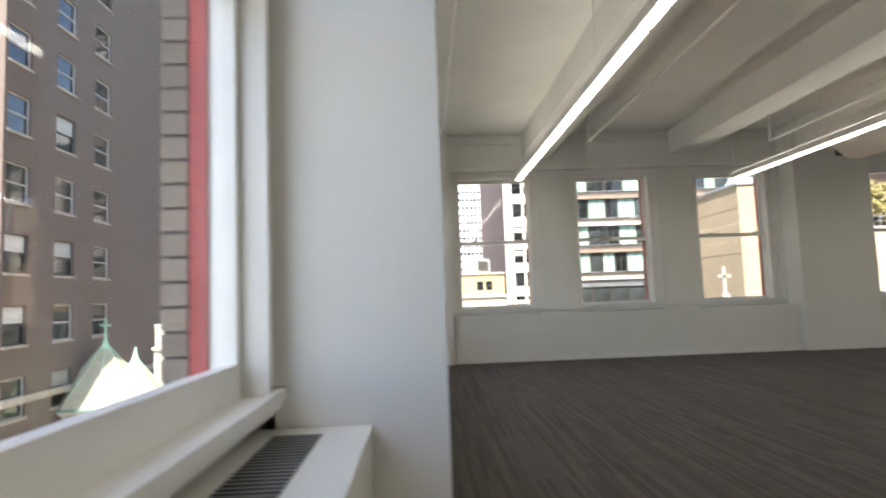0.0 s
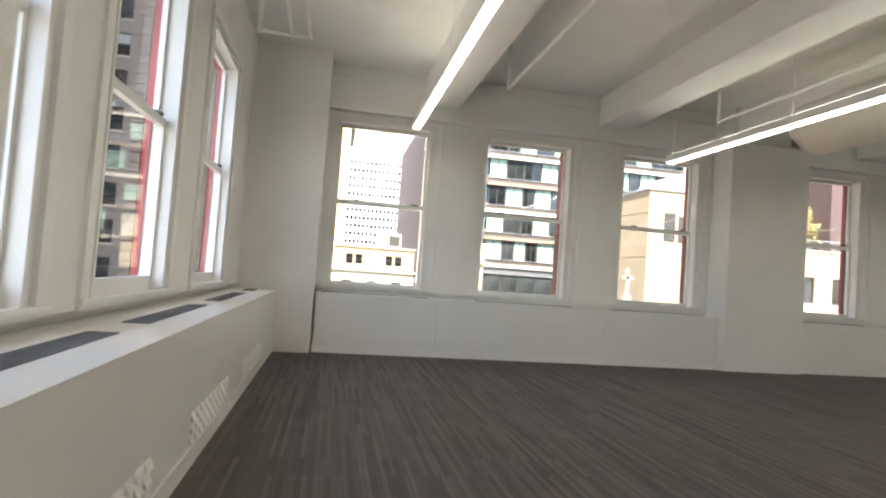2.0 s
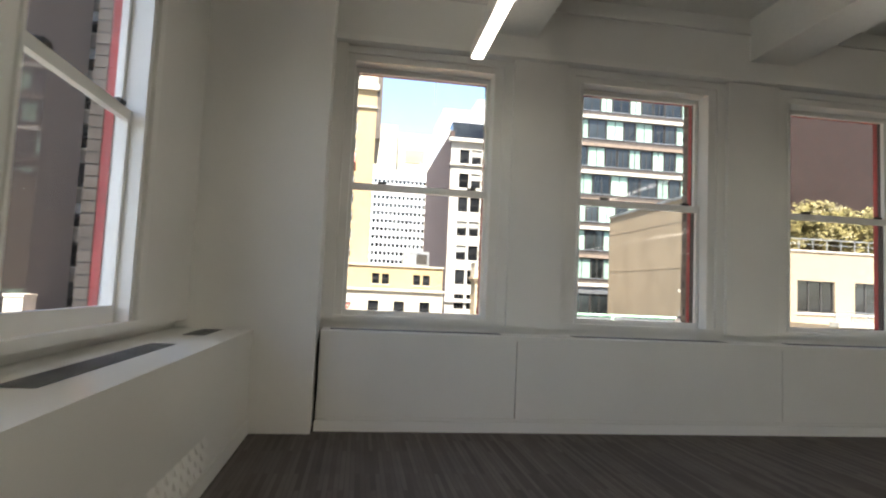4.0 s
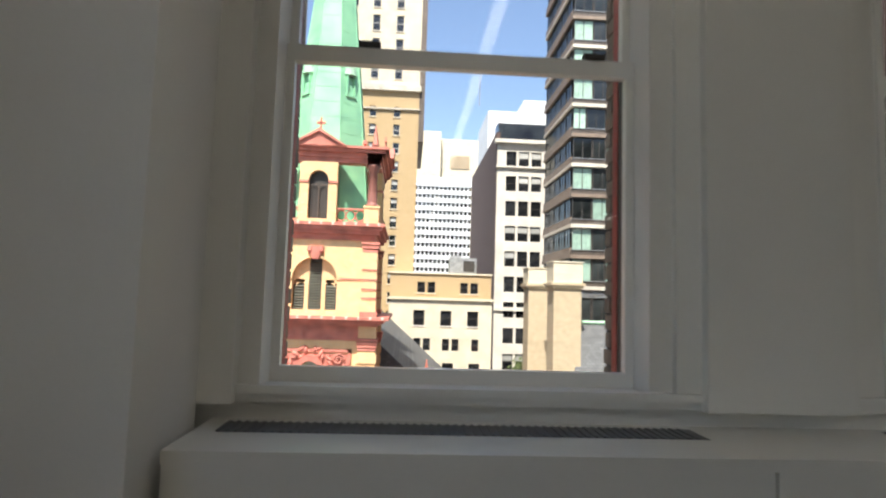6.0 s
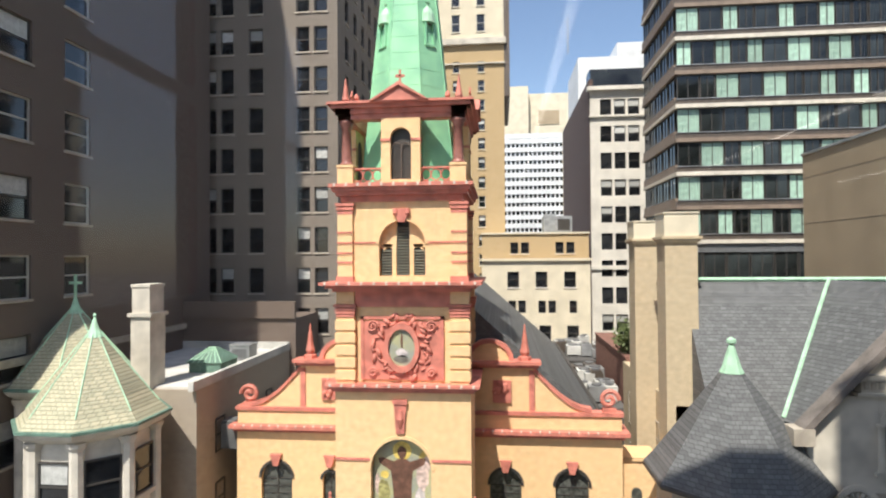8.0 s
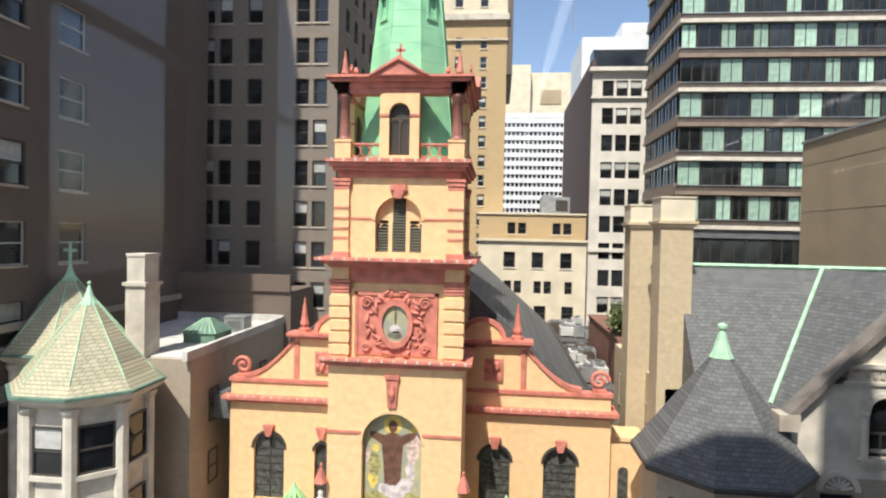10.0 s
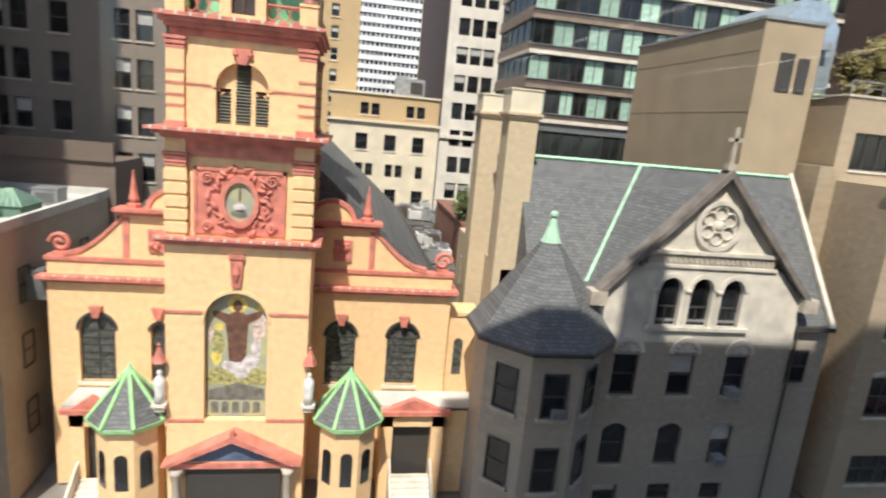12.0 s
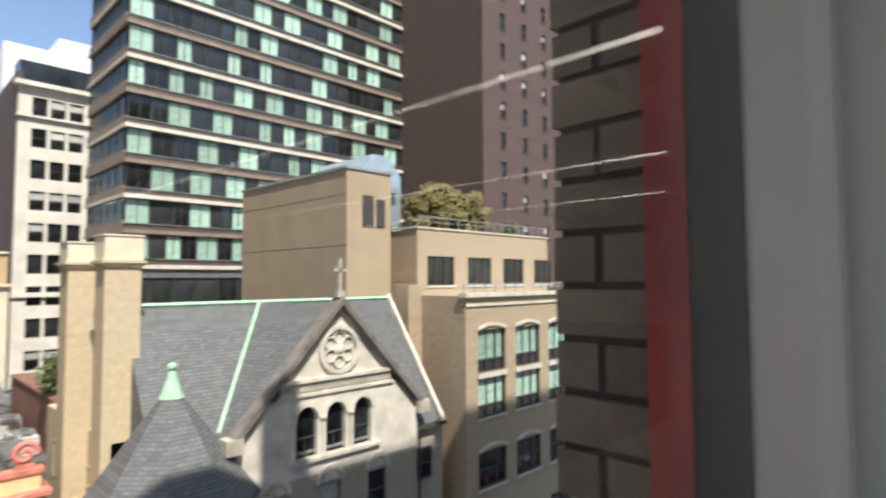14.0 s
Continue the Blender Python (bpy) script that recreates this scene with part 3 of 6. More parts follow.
# lower stage, with the arched mosaic in a deep niche
bm = bmesh.new()
arch_wall(bm, CX - 3.28, CX + 3.28, -20, -5.05, CY, CY + 0.5, -5.6, -2.68, -13.9, -8.75, 14)
box(bm, CX - 3.28, CX + 3.28, CY + 0.5, CY + 6.3, -20, -5.05)
cpart("tower_base", bm, BUFF)
for z in (-8.35, -13.95):
    for xa, xb in ((CX - 3.28, -5.62), (-2.66, CX + 3.28)):
        cpart("string_course", boxes((xa, xb, CY - 0.06, CY, z, z + 0.13)), TERRA)
mosaic = cpart("mosaic", bmesh.new(), GOLDGREEN)
bm = bmesh.new()
plate(bm, arch(-5.57, -2.71, -13.85, -8.75, 16), CY + 0.40, CY + 0.48)
mosaic.data = mesh(bm, GOLDGREEN)
tagged(mosaic, "arched coloured mosaic with brown, white and gold shapes")
def patch(outline, depth, mat):
    b = bmesh.new()
    plate(b, outline, CY + 0.40 - depth, CY + 0.40)
    cpart("mosaic_patch", b, mat, under=mosaic)
def blob(cx, cz, rx, rz, n=12, wob=0.15):
    return [(cx + rx * (1 + random.uniform(-wob, wob)) * math.cos(2 * math.pi * i / n), cz + rz * (1 + random.uniform(-wob, wob)) * math.sin(2 * math.pi * i / n)) for i in range(n)]
MOSAICROSE = material("mosaic_rose", (0.62, 0.48, 0.42), 0.5, vary=0.25, scale=5, fine=40)
MOSAICOLIVE = material("mosaic_olive", (0.38, 0.35, 0.14), 0.5, vary=0.3, scale=5, fine=40)
patch([(-5.55, -12.2), (-2.73, -12.2), (-2.73, -11.5), (-3.5, -11.2), (-4.8, -11.2), (-5.55, -11.5)], 0.004, MOSAICOLIVE)
patch(blob(-4.15, -7.98, 0.46, 0.46, 18, 0.02), 0.006, MOSAICGOLD)
patch(blob(-4.15, -8.05, 0.22, 0.3, 14, 0.05), 0.02, MOSAICBROWN)
patch([(-4.5, -11.2), (-3.72, -11.2), (-3.68, -9.6), (-3.62, -8.95), (-3.05, -8.6), (-2.98, -8.35), (-3.2, -8.3), (-3.75, -8.5), (-4.0, -8.35),
       (-4.3, -8.35), (-4.55, -8.5), (-5.1, -8.3), (-5.32, -8.35), (-5.25, -8.6), (-4.7, -8.95), (-4.62, -9.6)], 0.012, MOSAICBROWN)
for cx_, cz_, rx_, rz_ in ((-4.0, -11.3, 0.5, 0.35), (-3.5, -10.95, 0.4, 0.38), (-4.5, -11.15, 0.38, 0.28), (-3.95, -11.65, 0.3, 0.2)):
    patch(blob(cx_, cz_, rx_, rz_, 14, 0.15), 0.018 + 0.003 * rx_, MOSAICWHITE)
for cx_, cz_, rx_, rz_, mm in ((-3.1, -8.2, 0.2, 0.22, MOSAICGOLD), (-3.15, -9.2, 0.3, 0.75, MOSAICROSE), (-3.25, -10.2, 0.25, 0.5, MOSAICWHITE), (-2.95, -8.7, 0.16, 0.5, MOSAICROSE),
                               (-5.0, -9.15, 0.2, 0.2, MOSAICGOLD), (-5.05, -10.0, 0.3, 0.6, MOSAICOLIVE), (-5.1, -10.7, 0.24, 0.45, MOSAICGOLD), (-5.35, -9.6, 0.12, 0.5, MOSAICROSE)):
    patch(blob(cx_, cz_, rx_, rz_, 14, 0.18), 0.009 + 0.002 * rz_, mm)
patch([(-5.5, -13.0), (-2.78, -13.0), (-2.8, -12.4), (-3.6, -12.2), (-4.1, -12.05), (-4.9, -12.3), (-5.45, -12.45)], 0.008, MOSAICGREY)
for i in range(5):
    patch(arch(-5.35 + i * 0.5, -5.0 + i * 0.5, -13.7, -13.25, 8), 0.008, MOSAICGREY)
bm = bmesh.new()
for i in range(18):
    a0, a1 = math.pi * i / 18, math.pi * (i + 1) / 18
    plate(bm, [(CX - 0.09 + r * math.cos(a), -8.75 + r * math.sin(a)) for r, a in ((1.46, a0), (1.62, a0), (1.62, a1), (1.46, a1))], CY - 0.05, CY + 0.05)
cpart("arch_moulding", bm, BUFF)
bm = bmesh.new()
plate(bm, [(-4.45, -5.6), (-3.85, -5.6), (-3.95, -7.0), (-4.35, -7.0)], CY - 0.14, CY + 0.02)
box(bm, -4.5, -3.8, CY - 0.2, CY, -5.6, -5.4)
turned(bm, -4.15, CY - 0.1, [(-6.7, 0.1), (-6.3, 0.2), (-5.9, 0.12)], 10)
cpart("keystone", bm, TERRA)

cornice(-5.05, -4.66, 3.3, 6.3, 0.42)

# medallion stage with rusticated corner piers
cpart("medallion_stage", boxes((CX - 3.0, CX + 3.0, CY + 0.25, CY + 6.1, -4.66, -0.25)), BUFF)
for sx in (-1, 1):
    for sy in (0, 1):
        xc, yc = CX + sx * 2.78, CY + 0.45 + sy * 5.4
        pier = cpart("corner_pier", boxes((xc - 0.44, xc + 0.44, yc - 0.42, yc + 0.42, -4.66, -1.5)), BUFF)
        for i in range(5):
            z = -4.5 + i * 0.6
            cpart("rusticated_block", boxes((xc - 0.5, xc + 0.5, yc - 0.49, yc + 0.49, z, z + 0.44)), BUFF, under=pier)
        bm = boxes(*[(xc - 0.46 - 0.03 * i, xc + 0.46 + 0.03 * i, yc - 0.46 - 0.03 * i, yc + 0.46 + 0.03 * i, -1.48 + i * 0.16, -1.36 + i * 0.16) for i in range(4)])
        cpart("capital", bm, TERRA, under=pier)
        cpart("pier_head", boxes((xc - 0.44, xc + 0.44, yc - 0.42, yc + 0.42, -0.86, -0.25)), BUFF, under=pier)
bm = bmesh.new()
plate(bm, [(-5.95, -4.5), (-2.2, -4.5), (-2.2, -1.7), (-5.95, -1.7)], CY + 0.17, CY + 0.26)
panel = cpart("carved_panel", bm, TERRA)
cpart("panel_frame", boxes((-6.1, -5.95, CY + 0.12, CY + 0.25, -4.5, -1.45), (-2.2, -2.05, CY + 0.12, CY + 0.25, -4.5, -1.45), (-6.1, -2.05, CY + 0.12, CY + 0.25, -1.6, -1.45)), TERRA, under=panel)
bm = bmesh.new()
mx, mz = -4.08, -2.95
for i in range(24):
    a0, a1 = 2 * math.pi * i / 24, 2 * math.pi * (i + 1) / 24
    plate(bm, [(mx + k * 0.72 * math.cos(a), mz + k * 1.0 * math.sin(a)) for k, a in ((0.9, a0), (1.2, a0), (1.2, a1), (0.9, a1))], CY - 0.02, CY + 0.2)
cpart("oval_frame", bm, TERRA, under=panel)
bm = bmesh.new()
plate(bm, [(mx + 0.65 * math.cos(2 * math.pi * i / 24), mz + 0.9 * math.sin(2 * math.pi * i / 24)) for i in range(24)], CY + 0.13, CY + 0.17)
oval = cpart("oval_mosaic", bm, GOLDGREEN, "oval coloured mosaic", under=panel)
for c_, zc_, rx, rz, mm in ((-4.1, -3.2, 0.3, 0.2, MOSAICWHITE), (-4.08, -2.6, 0.06, 0.4, MOSAICBROWN), (-4.1, -3.5, 0.35, 0.18, MOSAICGREY)):
    bm = bmesh.new()
    plate(bm, blob(c_, zc_, rx, rz), CY + 0.118, CY + 0.13)
    cpart("mosaic_patch", bm, mm, under=panel)
rng = random.Random(5)
for sx in (-1, 1):
    for i in range(22):
        a = radians(-80 + 160 * i / 21) if sx > 0 else radians(100 + 160 * i / 21)
        r = rng.uniform(1.3, 1.75)
        x, z = mx + r * 0.82 * math.cos(a), mz + r * 0.92 * math.sin(a)
        bm = bmesh.new()
        bmesh.ops.create_icosphere(bm, subdivisions=1, radius=rng.uniform(0.10, 0.2), matrix=Matrix.Translation((x, CY + 0.14, z)) @ Matrix.Rotation(rng.uniform(0, 6), 4, "Y") @ Matrix.Diagonal((1.5, 0.7, 0.6, 1)))
        smooth(cpart("carved_leaf", bm, TERRA, under=panel))
    for zc, r in ((-1.95, 0.3), (-4.15, 0.24)):
        bm = bmesh.new()
        xs = mx + sx * 1.42
        for i in range(20):
            a, rr = i * 0.55, r * (1 - i / 24)
            a2, r2 = (i + 1) * 0.55, r * (1 - (i + 1) / 24)
            tube(bm, (xs + rr * math.cos(a), CY + 0.1, zc + rr * math.sin(a)), (xs + r2 * math.cos(a2), CY + 0.1, zc + r2 * math.sin(a2)), 0.06, 6)
        cpart("scroll", bm, TERRA, under=panel)
cpart("shadow_frieze", boxes((CX - 3.02, CX + 3.02, CY + 0.15, CY + 0.25, -1.0, -0.25)), TERRA)

cornice(-0.25, 0.22, 3.05, 6.1, 0.8)

# bell stage with the triple louvred window
bm = bmesh.new()
arch_wall(bm, CX - 2.9, CX + 2.9, 0.22, 4.4, CY + 0.2, CY + 0.7, -5.18, -2.92, 0.5, 2.05, 14)
box(bm, CX - 2.9, CX + 2.9, CY + 1.2, CY + 6.0, 0.22, 4.4)
box(bm, CX - 2.9, CX - 2.4, CY + 0.7, CY + 1.2, 0.22, 4.4)
box(bm, CX + 2.4, CX + 2.9, CY + 0.7, CY + 1.2, 0.22, 4.4)
cpart("bell_stage", bm, BUFF)
bell = cpart("bell_window", boxes((-5.18, -2.92, CY + 0.9, CY + 0.95, 0.5, 3.2)), FRAMEDARK)
for a, b, top in ((-5.16, -4.58, 1.9), (-4.38, -3.72, 2.95), (-3.52, -2.94, 1.9)):
    bm = bmesh.new()
    n = int((top - 0.5) / 0.14)
    for i in range(n):
        z = 0.55 + i * 0.14
        loft(bm, [[(x, CY + 0.47, z), (x, CY + 0.49, z - 0.02), (x, CY + 0.6, z + 0.07), (x, CY + 0.58, z + 0.09)] for x in (a, b)])
    cpart("louvre", bm, LOUVRE, "dark slatted louvres", under=bell)
for a, b in ((-4.58, -4.38), (-3.72, -3.52)):
    cpart("mullion", boxes((a, b, CY + 0.45, CY + 0.85, 0.5, 2.05)), BUFF, under=bell)
bm = bmesh.new()
for a, b in ((-5.18, -4.36), (-3.74, -2.92)):
    for i in range(8):
        c, r = (a + b) / 2, 0.26
        xa, xb = c - r * math.cos(math.pi * i / 8), c - r * math.cos(math.pi * (i + 1) / 8)
        plate(bm, [(xa, 1.62 + r * math.sin(math.pi * i / 8)), (xb, 1.62 + r * math.sin(math.pi * (i + 1) / 8)), (xb, 2.05), (xa, 2.05)], CY + 0.5, CY + 0.8)
for sx in (-1, 1):
    for i in range(10):
        d0, d1 = 0.31 + 0.082 * i, 0.31 + 0.082 * (i + 1)
        t0, t1 = (2.05 + math.sqrt(max(0.0, 1.13 ** 2 - d * d)) for d in (d0, d1))
        plate(bm, [(CX + sx * d0, 1.88), (CX + sx * d1, 1.88), (CX + sx * d1, t1), (CX + sx * d0, t0)], CY + 0.5, CY + 0.8)
cpart("tracery", bm, BUFF, under=bell)
bm = bmesh.new()
for i in range(16):
    a0, a1 = math.pi * i / 16, math.pi * (i + 1) / 16
    plate(bm, [(CX + r * math.cos(a), 2.05 + r * math.sin(a)) for r, a in ((1.13, a0), (1.27, a0), (1.27, a1), (1.13, a1))], CY + 0.13, CY + 0.3)
cpart("arch_moulding", bm, BUFF)
bm = bmesh.new()
plate(bm, [(CX - 0.4, 3.75), (CX + 0.4, 3.75), (CX + 0.16, 3.1), (CX - 0.16, 3.1)], CY + 0.02, CY + 0.22)
for sx in (-1, 1):
    turned(bm, CX + sx * 0.3, CY + 0.06, [(3.35, 0.02), (3.5, 0.13), (3.75, 0.1)], 8)
cpart("keystone", bm, TERRA)
for sx in (-1, 1):
    for sy in (0, 1):
        xc, yc = CX + sx * 2.78, CY + 0.4 + sy * 5.4
        pil = cpart("pilaster", boxes((xc - 0.37, xc + 0.37, yc - 0.37, yc + 0.37, 0.22, 3.5)), BUFF)
        cpart("capital", boxes(*[(xc - 0.38 - 0.04 * i, xc + 0.38 + 0.04 * i, yc - 0.38 - 0.04 * i, yc + 0.38 + 0.04 * i, 3.5 + i * 0.2, 3.64 + i * 0.2) for i in range(3)]), TERRA, under=pil)
        cpart("pilaster_base", boxes((xc - 0.43, xc + 0.43, yc - 0.43, yc + 0.43, 0.22, 0.48)), TERRA, under=pil)
        for z in (1.15, 1.6, 2.1, 2.6):
            bm = boxes((xc - 0.39, xc + 0.39, yc - 0.40, yc + 0.39, z, z + 0.06))
            for i in range(8):
                box(bm, xc - 0.37 + i * 0.095, xc - 0.32 + i * 0.095, yc - 0.42, yc - 0.36, z - 0.05, z)
            cpart("dentil_band", bm, TERRA, under=pil)
bm = bmesh.new()
for xa, xb in ((CX - 2.4, -5.3), (-2.8, CX + 2.4)):
    box(bm, xa, xb, CY + 0.16, CY + 0.2, 2.1, 2.16)
    for i in range(int((xb - xa) / 0.1)):
        box(bm, xa + i * 0.1, xa + i * 0.1 + 0.05, CY + 0.15, CY + 0.2, 2.05, 2.1)
cpart("string_course", bm, TERRA)
cpart("frieze", boxes((CX - 3.0, CX + 3.0, CY + 0.1, CY + 6.1, 4.1, 4.4)), TERRA)
cornice(4.4, 4.95, 3.05, 6.1, 0.42)

# open belfry round the foot of the spire
cpart("belfry_floor", boxes((CX - 2.9, CX + 2.9, CY + 0.2, CY + 6.0, 4.95, 5.0)), COPPER)
for sx in (-1, 1):
    for sy in (-1, 1):
        xc, yc = CX + sx * 2.75, CY + 3.1 + sy * 2.75
        cpart("pedestal", boxes((xc - 0.38, xc + 0.38, yc - 0.38, yc + 0.38, 4.95, 5.85), (xc - 0.42, xc + 0.42, yc - 0.42, yc + 0.42, 5.78, 5.9)), BUFF)
        bm = bmesh.new()
        turned(bm, xc, yc, [(5.9, 0.36), (6.0, 0.36), (6.02, 0.28), (6.1, 0.26), (7.7, 0.22), (7.75, 0.28), (7.85, 0.27), (7.95, 0.36), (8.1, 0.37)], 14)
        smooth(cpart("column", bm, material("polished_red_granite", (0.33, 0.14, 0.11), 0.35, vary=0.2, scale=9) if "polished_red_granite" not in bpy.data.materials else bpy.data.materials["polished_red_granite"]))
        bm = bmesh.new()
        turned(bm, xc + sx * 0.05, yc, [(8.9, 0.24), (9.0, 0.24), (9.05, 0.15), (9.15, 0.2), (9.3, 0.16), (10.25, 0.02)], 6)
        cpart("pinnacle", bm, TERRA)
        bm = bmesh.new()
        turned(bm, xc + sx * -0.5, yc, [(8.9, 0.1), (9.1, 0.06), (9.2, 0.14), (9.38, 0.1), (9.45, 0.02)], 8)
        cpart("urn", bm, TERRA)
for side in range(4):
    # the four faces are alike, turned about the tower's middle
    m = Matrix.Translation((CX, CY + 3.1, 0)) @ Matrix.Rotation(side * math.pi / 2, 4, "Z")
    bm = bmesh.new()
    arch_wall(bm, -0.95, 0.95, 4.95, 8.1, -3.15, -2.75, -0.5, 0.5, 5.15, 7.15, 10)
    cpart("aedicule", bm, BUFF).matrix_local = m
    # dark sheet stands in for the shade inside the open arch
    cpart("opening_shade", boxes((-0.5, 0.5, -2.85, -2.8, 5.15, 7.7)), SASH).matrix_local = m
    bm = bmesh.new()
    for x in (-0.24, 0.24):
        for i in range(8):
            c0, r = x, 0.2
            tube(bm, (c0 + r * math.cos(math.pi * i / 8), -2.95, 6.75 + r * math.sin(math.pi * i / 8)), (c0 + r * math.cos(math.pi * (i + 1) / 8), -2.95, 6.75 + r * math.sin(math.pi * (i + 1) / 8)), 0.03, 5)
    tube(bm, (0, -2.95, 5.15), (0, -2.95, 6.75), 0.03, 6)
    for i in range(9):
        tube(bm, (-0.46, -2.93, 5.2 + i * 0.2), (0.0, -2.93, 5.45 + i * 0.2), 0.010, 4)
        tube(bm, (0.46, -2.93, 5.2 + i * 0.2), (0.0, -2.93, 5.45 + i * 0.2), 0.010, 4)
    cpart("tracery", bm, GREYBRICK).matrix_local = m
    cpart("impost", boxes((-0.98, -0.5, -3.2, -2.75, 7.0, 7.12), (0.5, 0.98, -3.2, -2.75, 7.0, 7.12)), TERRA).matrix_local = m
    cpart("entablature", boxes((-3.1, 3.1, -3.1, -2.45, 8.1, 8.35), (-3.2, 3.2, -3.2, -2.45, 8.35, 8.6), (-3.35, 3.35, -3.4, -2.45, 8.6, 8.78), (-3.5, 3.5, -3.55, -2.45, 8.78, 8.9)), TERRA).matrix_local = m
    bm = bmesh.new()
    plate(bm, [(-1.25, 8.85), (1.25, 8.85), (0, 9.6)], -3.6, -2.6)
    plate(bm, [(-1.4, 8.85), (-1.25, 8.85), (0, 9.55), (1.25, 8.85), (1.4, 8.85), (0, 9.72)], -3.72, -2.6)
    cpart("pediment", bm, TERRA).matrix_local = m
    bm = boxes((-0.05, 0.05, -3.25, -3.15, 9.6, 10.4), (-0.22, 0.22, -3.25, -3.15, 10.05, 10.17))
    cpart("cross", bm, TERRA).matrix_local = m
    for a, b in ((-2.4, -0.95), (0.95, 2.4)):
        bm = boxes((a, b, -2.95, -2.8, 5.68, 5.76), (a, b, -2.95, -2.8, 5.0, 5.06))
        k = 3
        for i in range(k):
            c, r = a + (b - a) * (i + 0.5) / k, (b - a) / k / 2
            for j in range(12):
                tube(bm, (c + r * math.cos(j * math.pi / 6), -2.88, 5.38 + 0.28 * math.sin(j * math.pi / 6)), (c + r * math.cos((j + 1) * math.pi / 6), -2.88, 5.38 + 0.28 * math.sin((j + 1) * math.pi / 6)), 0.035, 5)
        cpart("balustrade", bm, TERRA).matrix_local = m

# spire: eight copper faces with seams, and hooded dormers
bm = bmesh.new()
SP = (CX, CY + 3.1)
TURN = math.pi / 8
def spire_r(z):
    return 0.04 + (29.3 - z) * 0.1075
levels = [5.0, 8.0, 11.0, 14.0, 17.0, 20.0, 23.0, 26.0, 29.3]
loft(bm, [ring(*SP, z, spire_r(z), 8, TURN) for z in levels])
spire = cpart("spire", bm, COPPER, "tall green copper spire")
for i in range(8):
    a = TURN + i * math.pi / 4
    bm = bmesh.new()
    tube(bm, (SP[0] + spire_r(5) * math.cos(a), SP[1] + spire_r(5) * math.sin(a), 5), (SP[0] + spire_r(29) * math.cos(a), SP[1] + spire_r(29) * math.sin(a), 29), 0.035, 5)
    cpart("hip_roll", bm, COPPER, under=spire)
bm = bmesh.new()
for z in [5.8 + 0.85 * i for i in range(26)]:
    loft(bm, [ring(*SP, z, spire_r(z) + 0.006, 8, TURN), ring(*SP, z + 0.03, spire_r(z + 0.03) + 0.012, 8, TURN)])
cpart("seam", bm, COPPER, under=spire)
for sx in (-1, 1):
    for sy in (-1, 1):
        m = Matrix.Translation((SP[0], SP[1], 0)) @ Matrix.Rotation(math.atan2(sy, sx) - math.pi / 2 + math.pi, 4, "Z")
        r = 1.62
        bm = boxes((-0.3, -0.2, -r - 0.15, -r + 0.35, 12.3, 13.5), (0.2, 0.3, -r - 0.15, -r + 0.35, 12.3, 13.5), (-0.34, 0.34, -r - 0.2, -r + 0.35, 12.2, 12.32))
        d = cpart("dormer", bm, COPPER, under=spire)
        d.matrix_local = m
        q = cpart("dormer_opening", boxes((-0.2, 0.2, -r, -r + 0.05, 12.32, 13.5)), SASH, under=spire)
        q.matrix_local = m
        bm = bmesh.new()
        turned(bm, 0, -r + 0.1, [(13.45, 0.42), (13.55, 0.4), (13.9, 0.36), (14.2, 0.22), (14.35, 0.05), (14.5, 0.05), (14.55, 0.12), (14.6, 0.02)], 12)
        q = cpart("dormer_hood", bm, COPPERLIGHT, under=spire)
        q.matrix_local = m

# wings either side, set back from the tower
WY = 31.0


def W(x, z):
    return 0.5 + (x - 0.5) * 1.087, 1.34 + (z - 1.34) * 1.087


LEADED = material("leaded_church_glass", (0.085, 0.09, 0.08), 0.3, vary=0.35, scale=5, fine=30, bump=0.3)


def lancet(x0, x1, z0, spring, y, under, glass=LEADED):
    """A leaded round-headed window with a keystone."""
    bm = bmesh.new()
    plate(bm, arch(x0, x1, z0, spring, 10), y + 0.25, y + 0.3)
    w = cpart("arched_window", bm, glass, under=under)
    return w


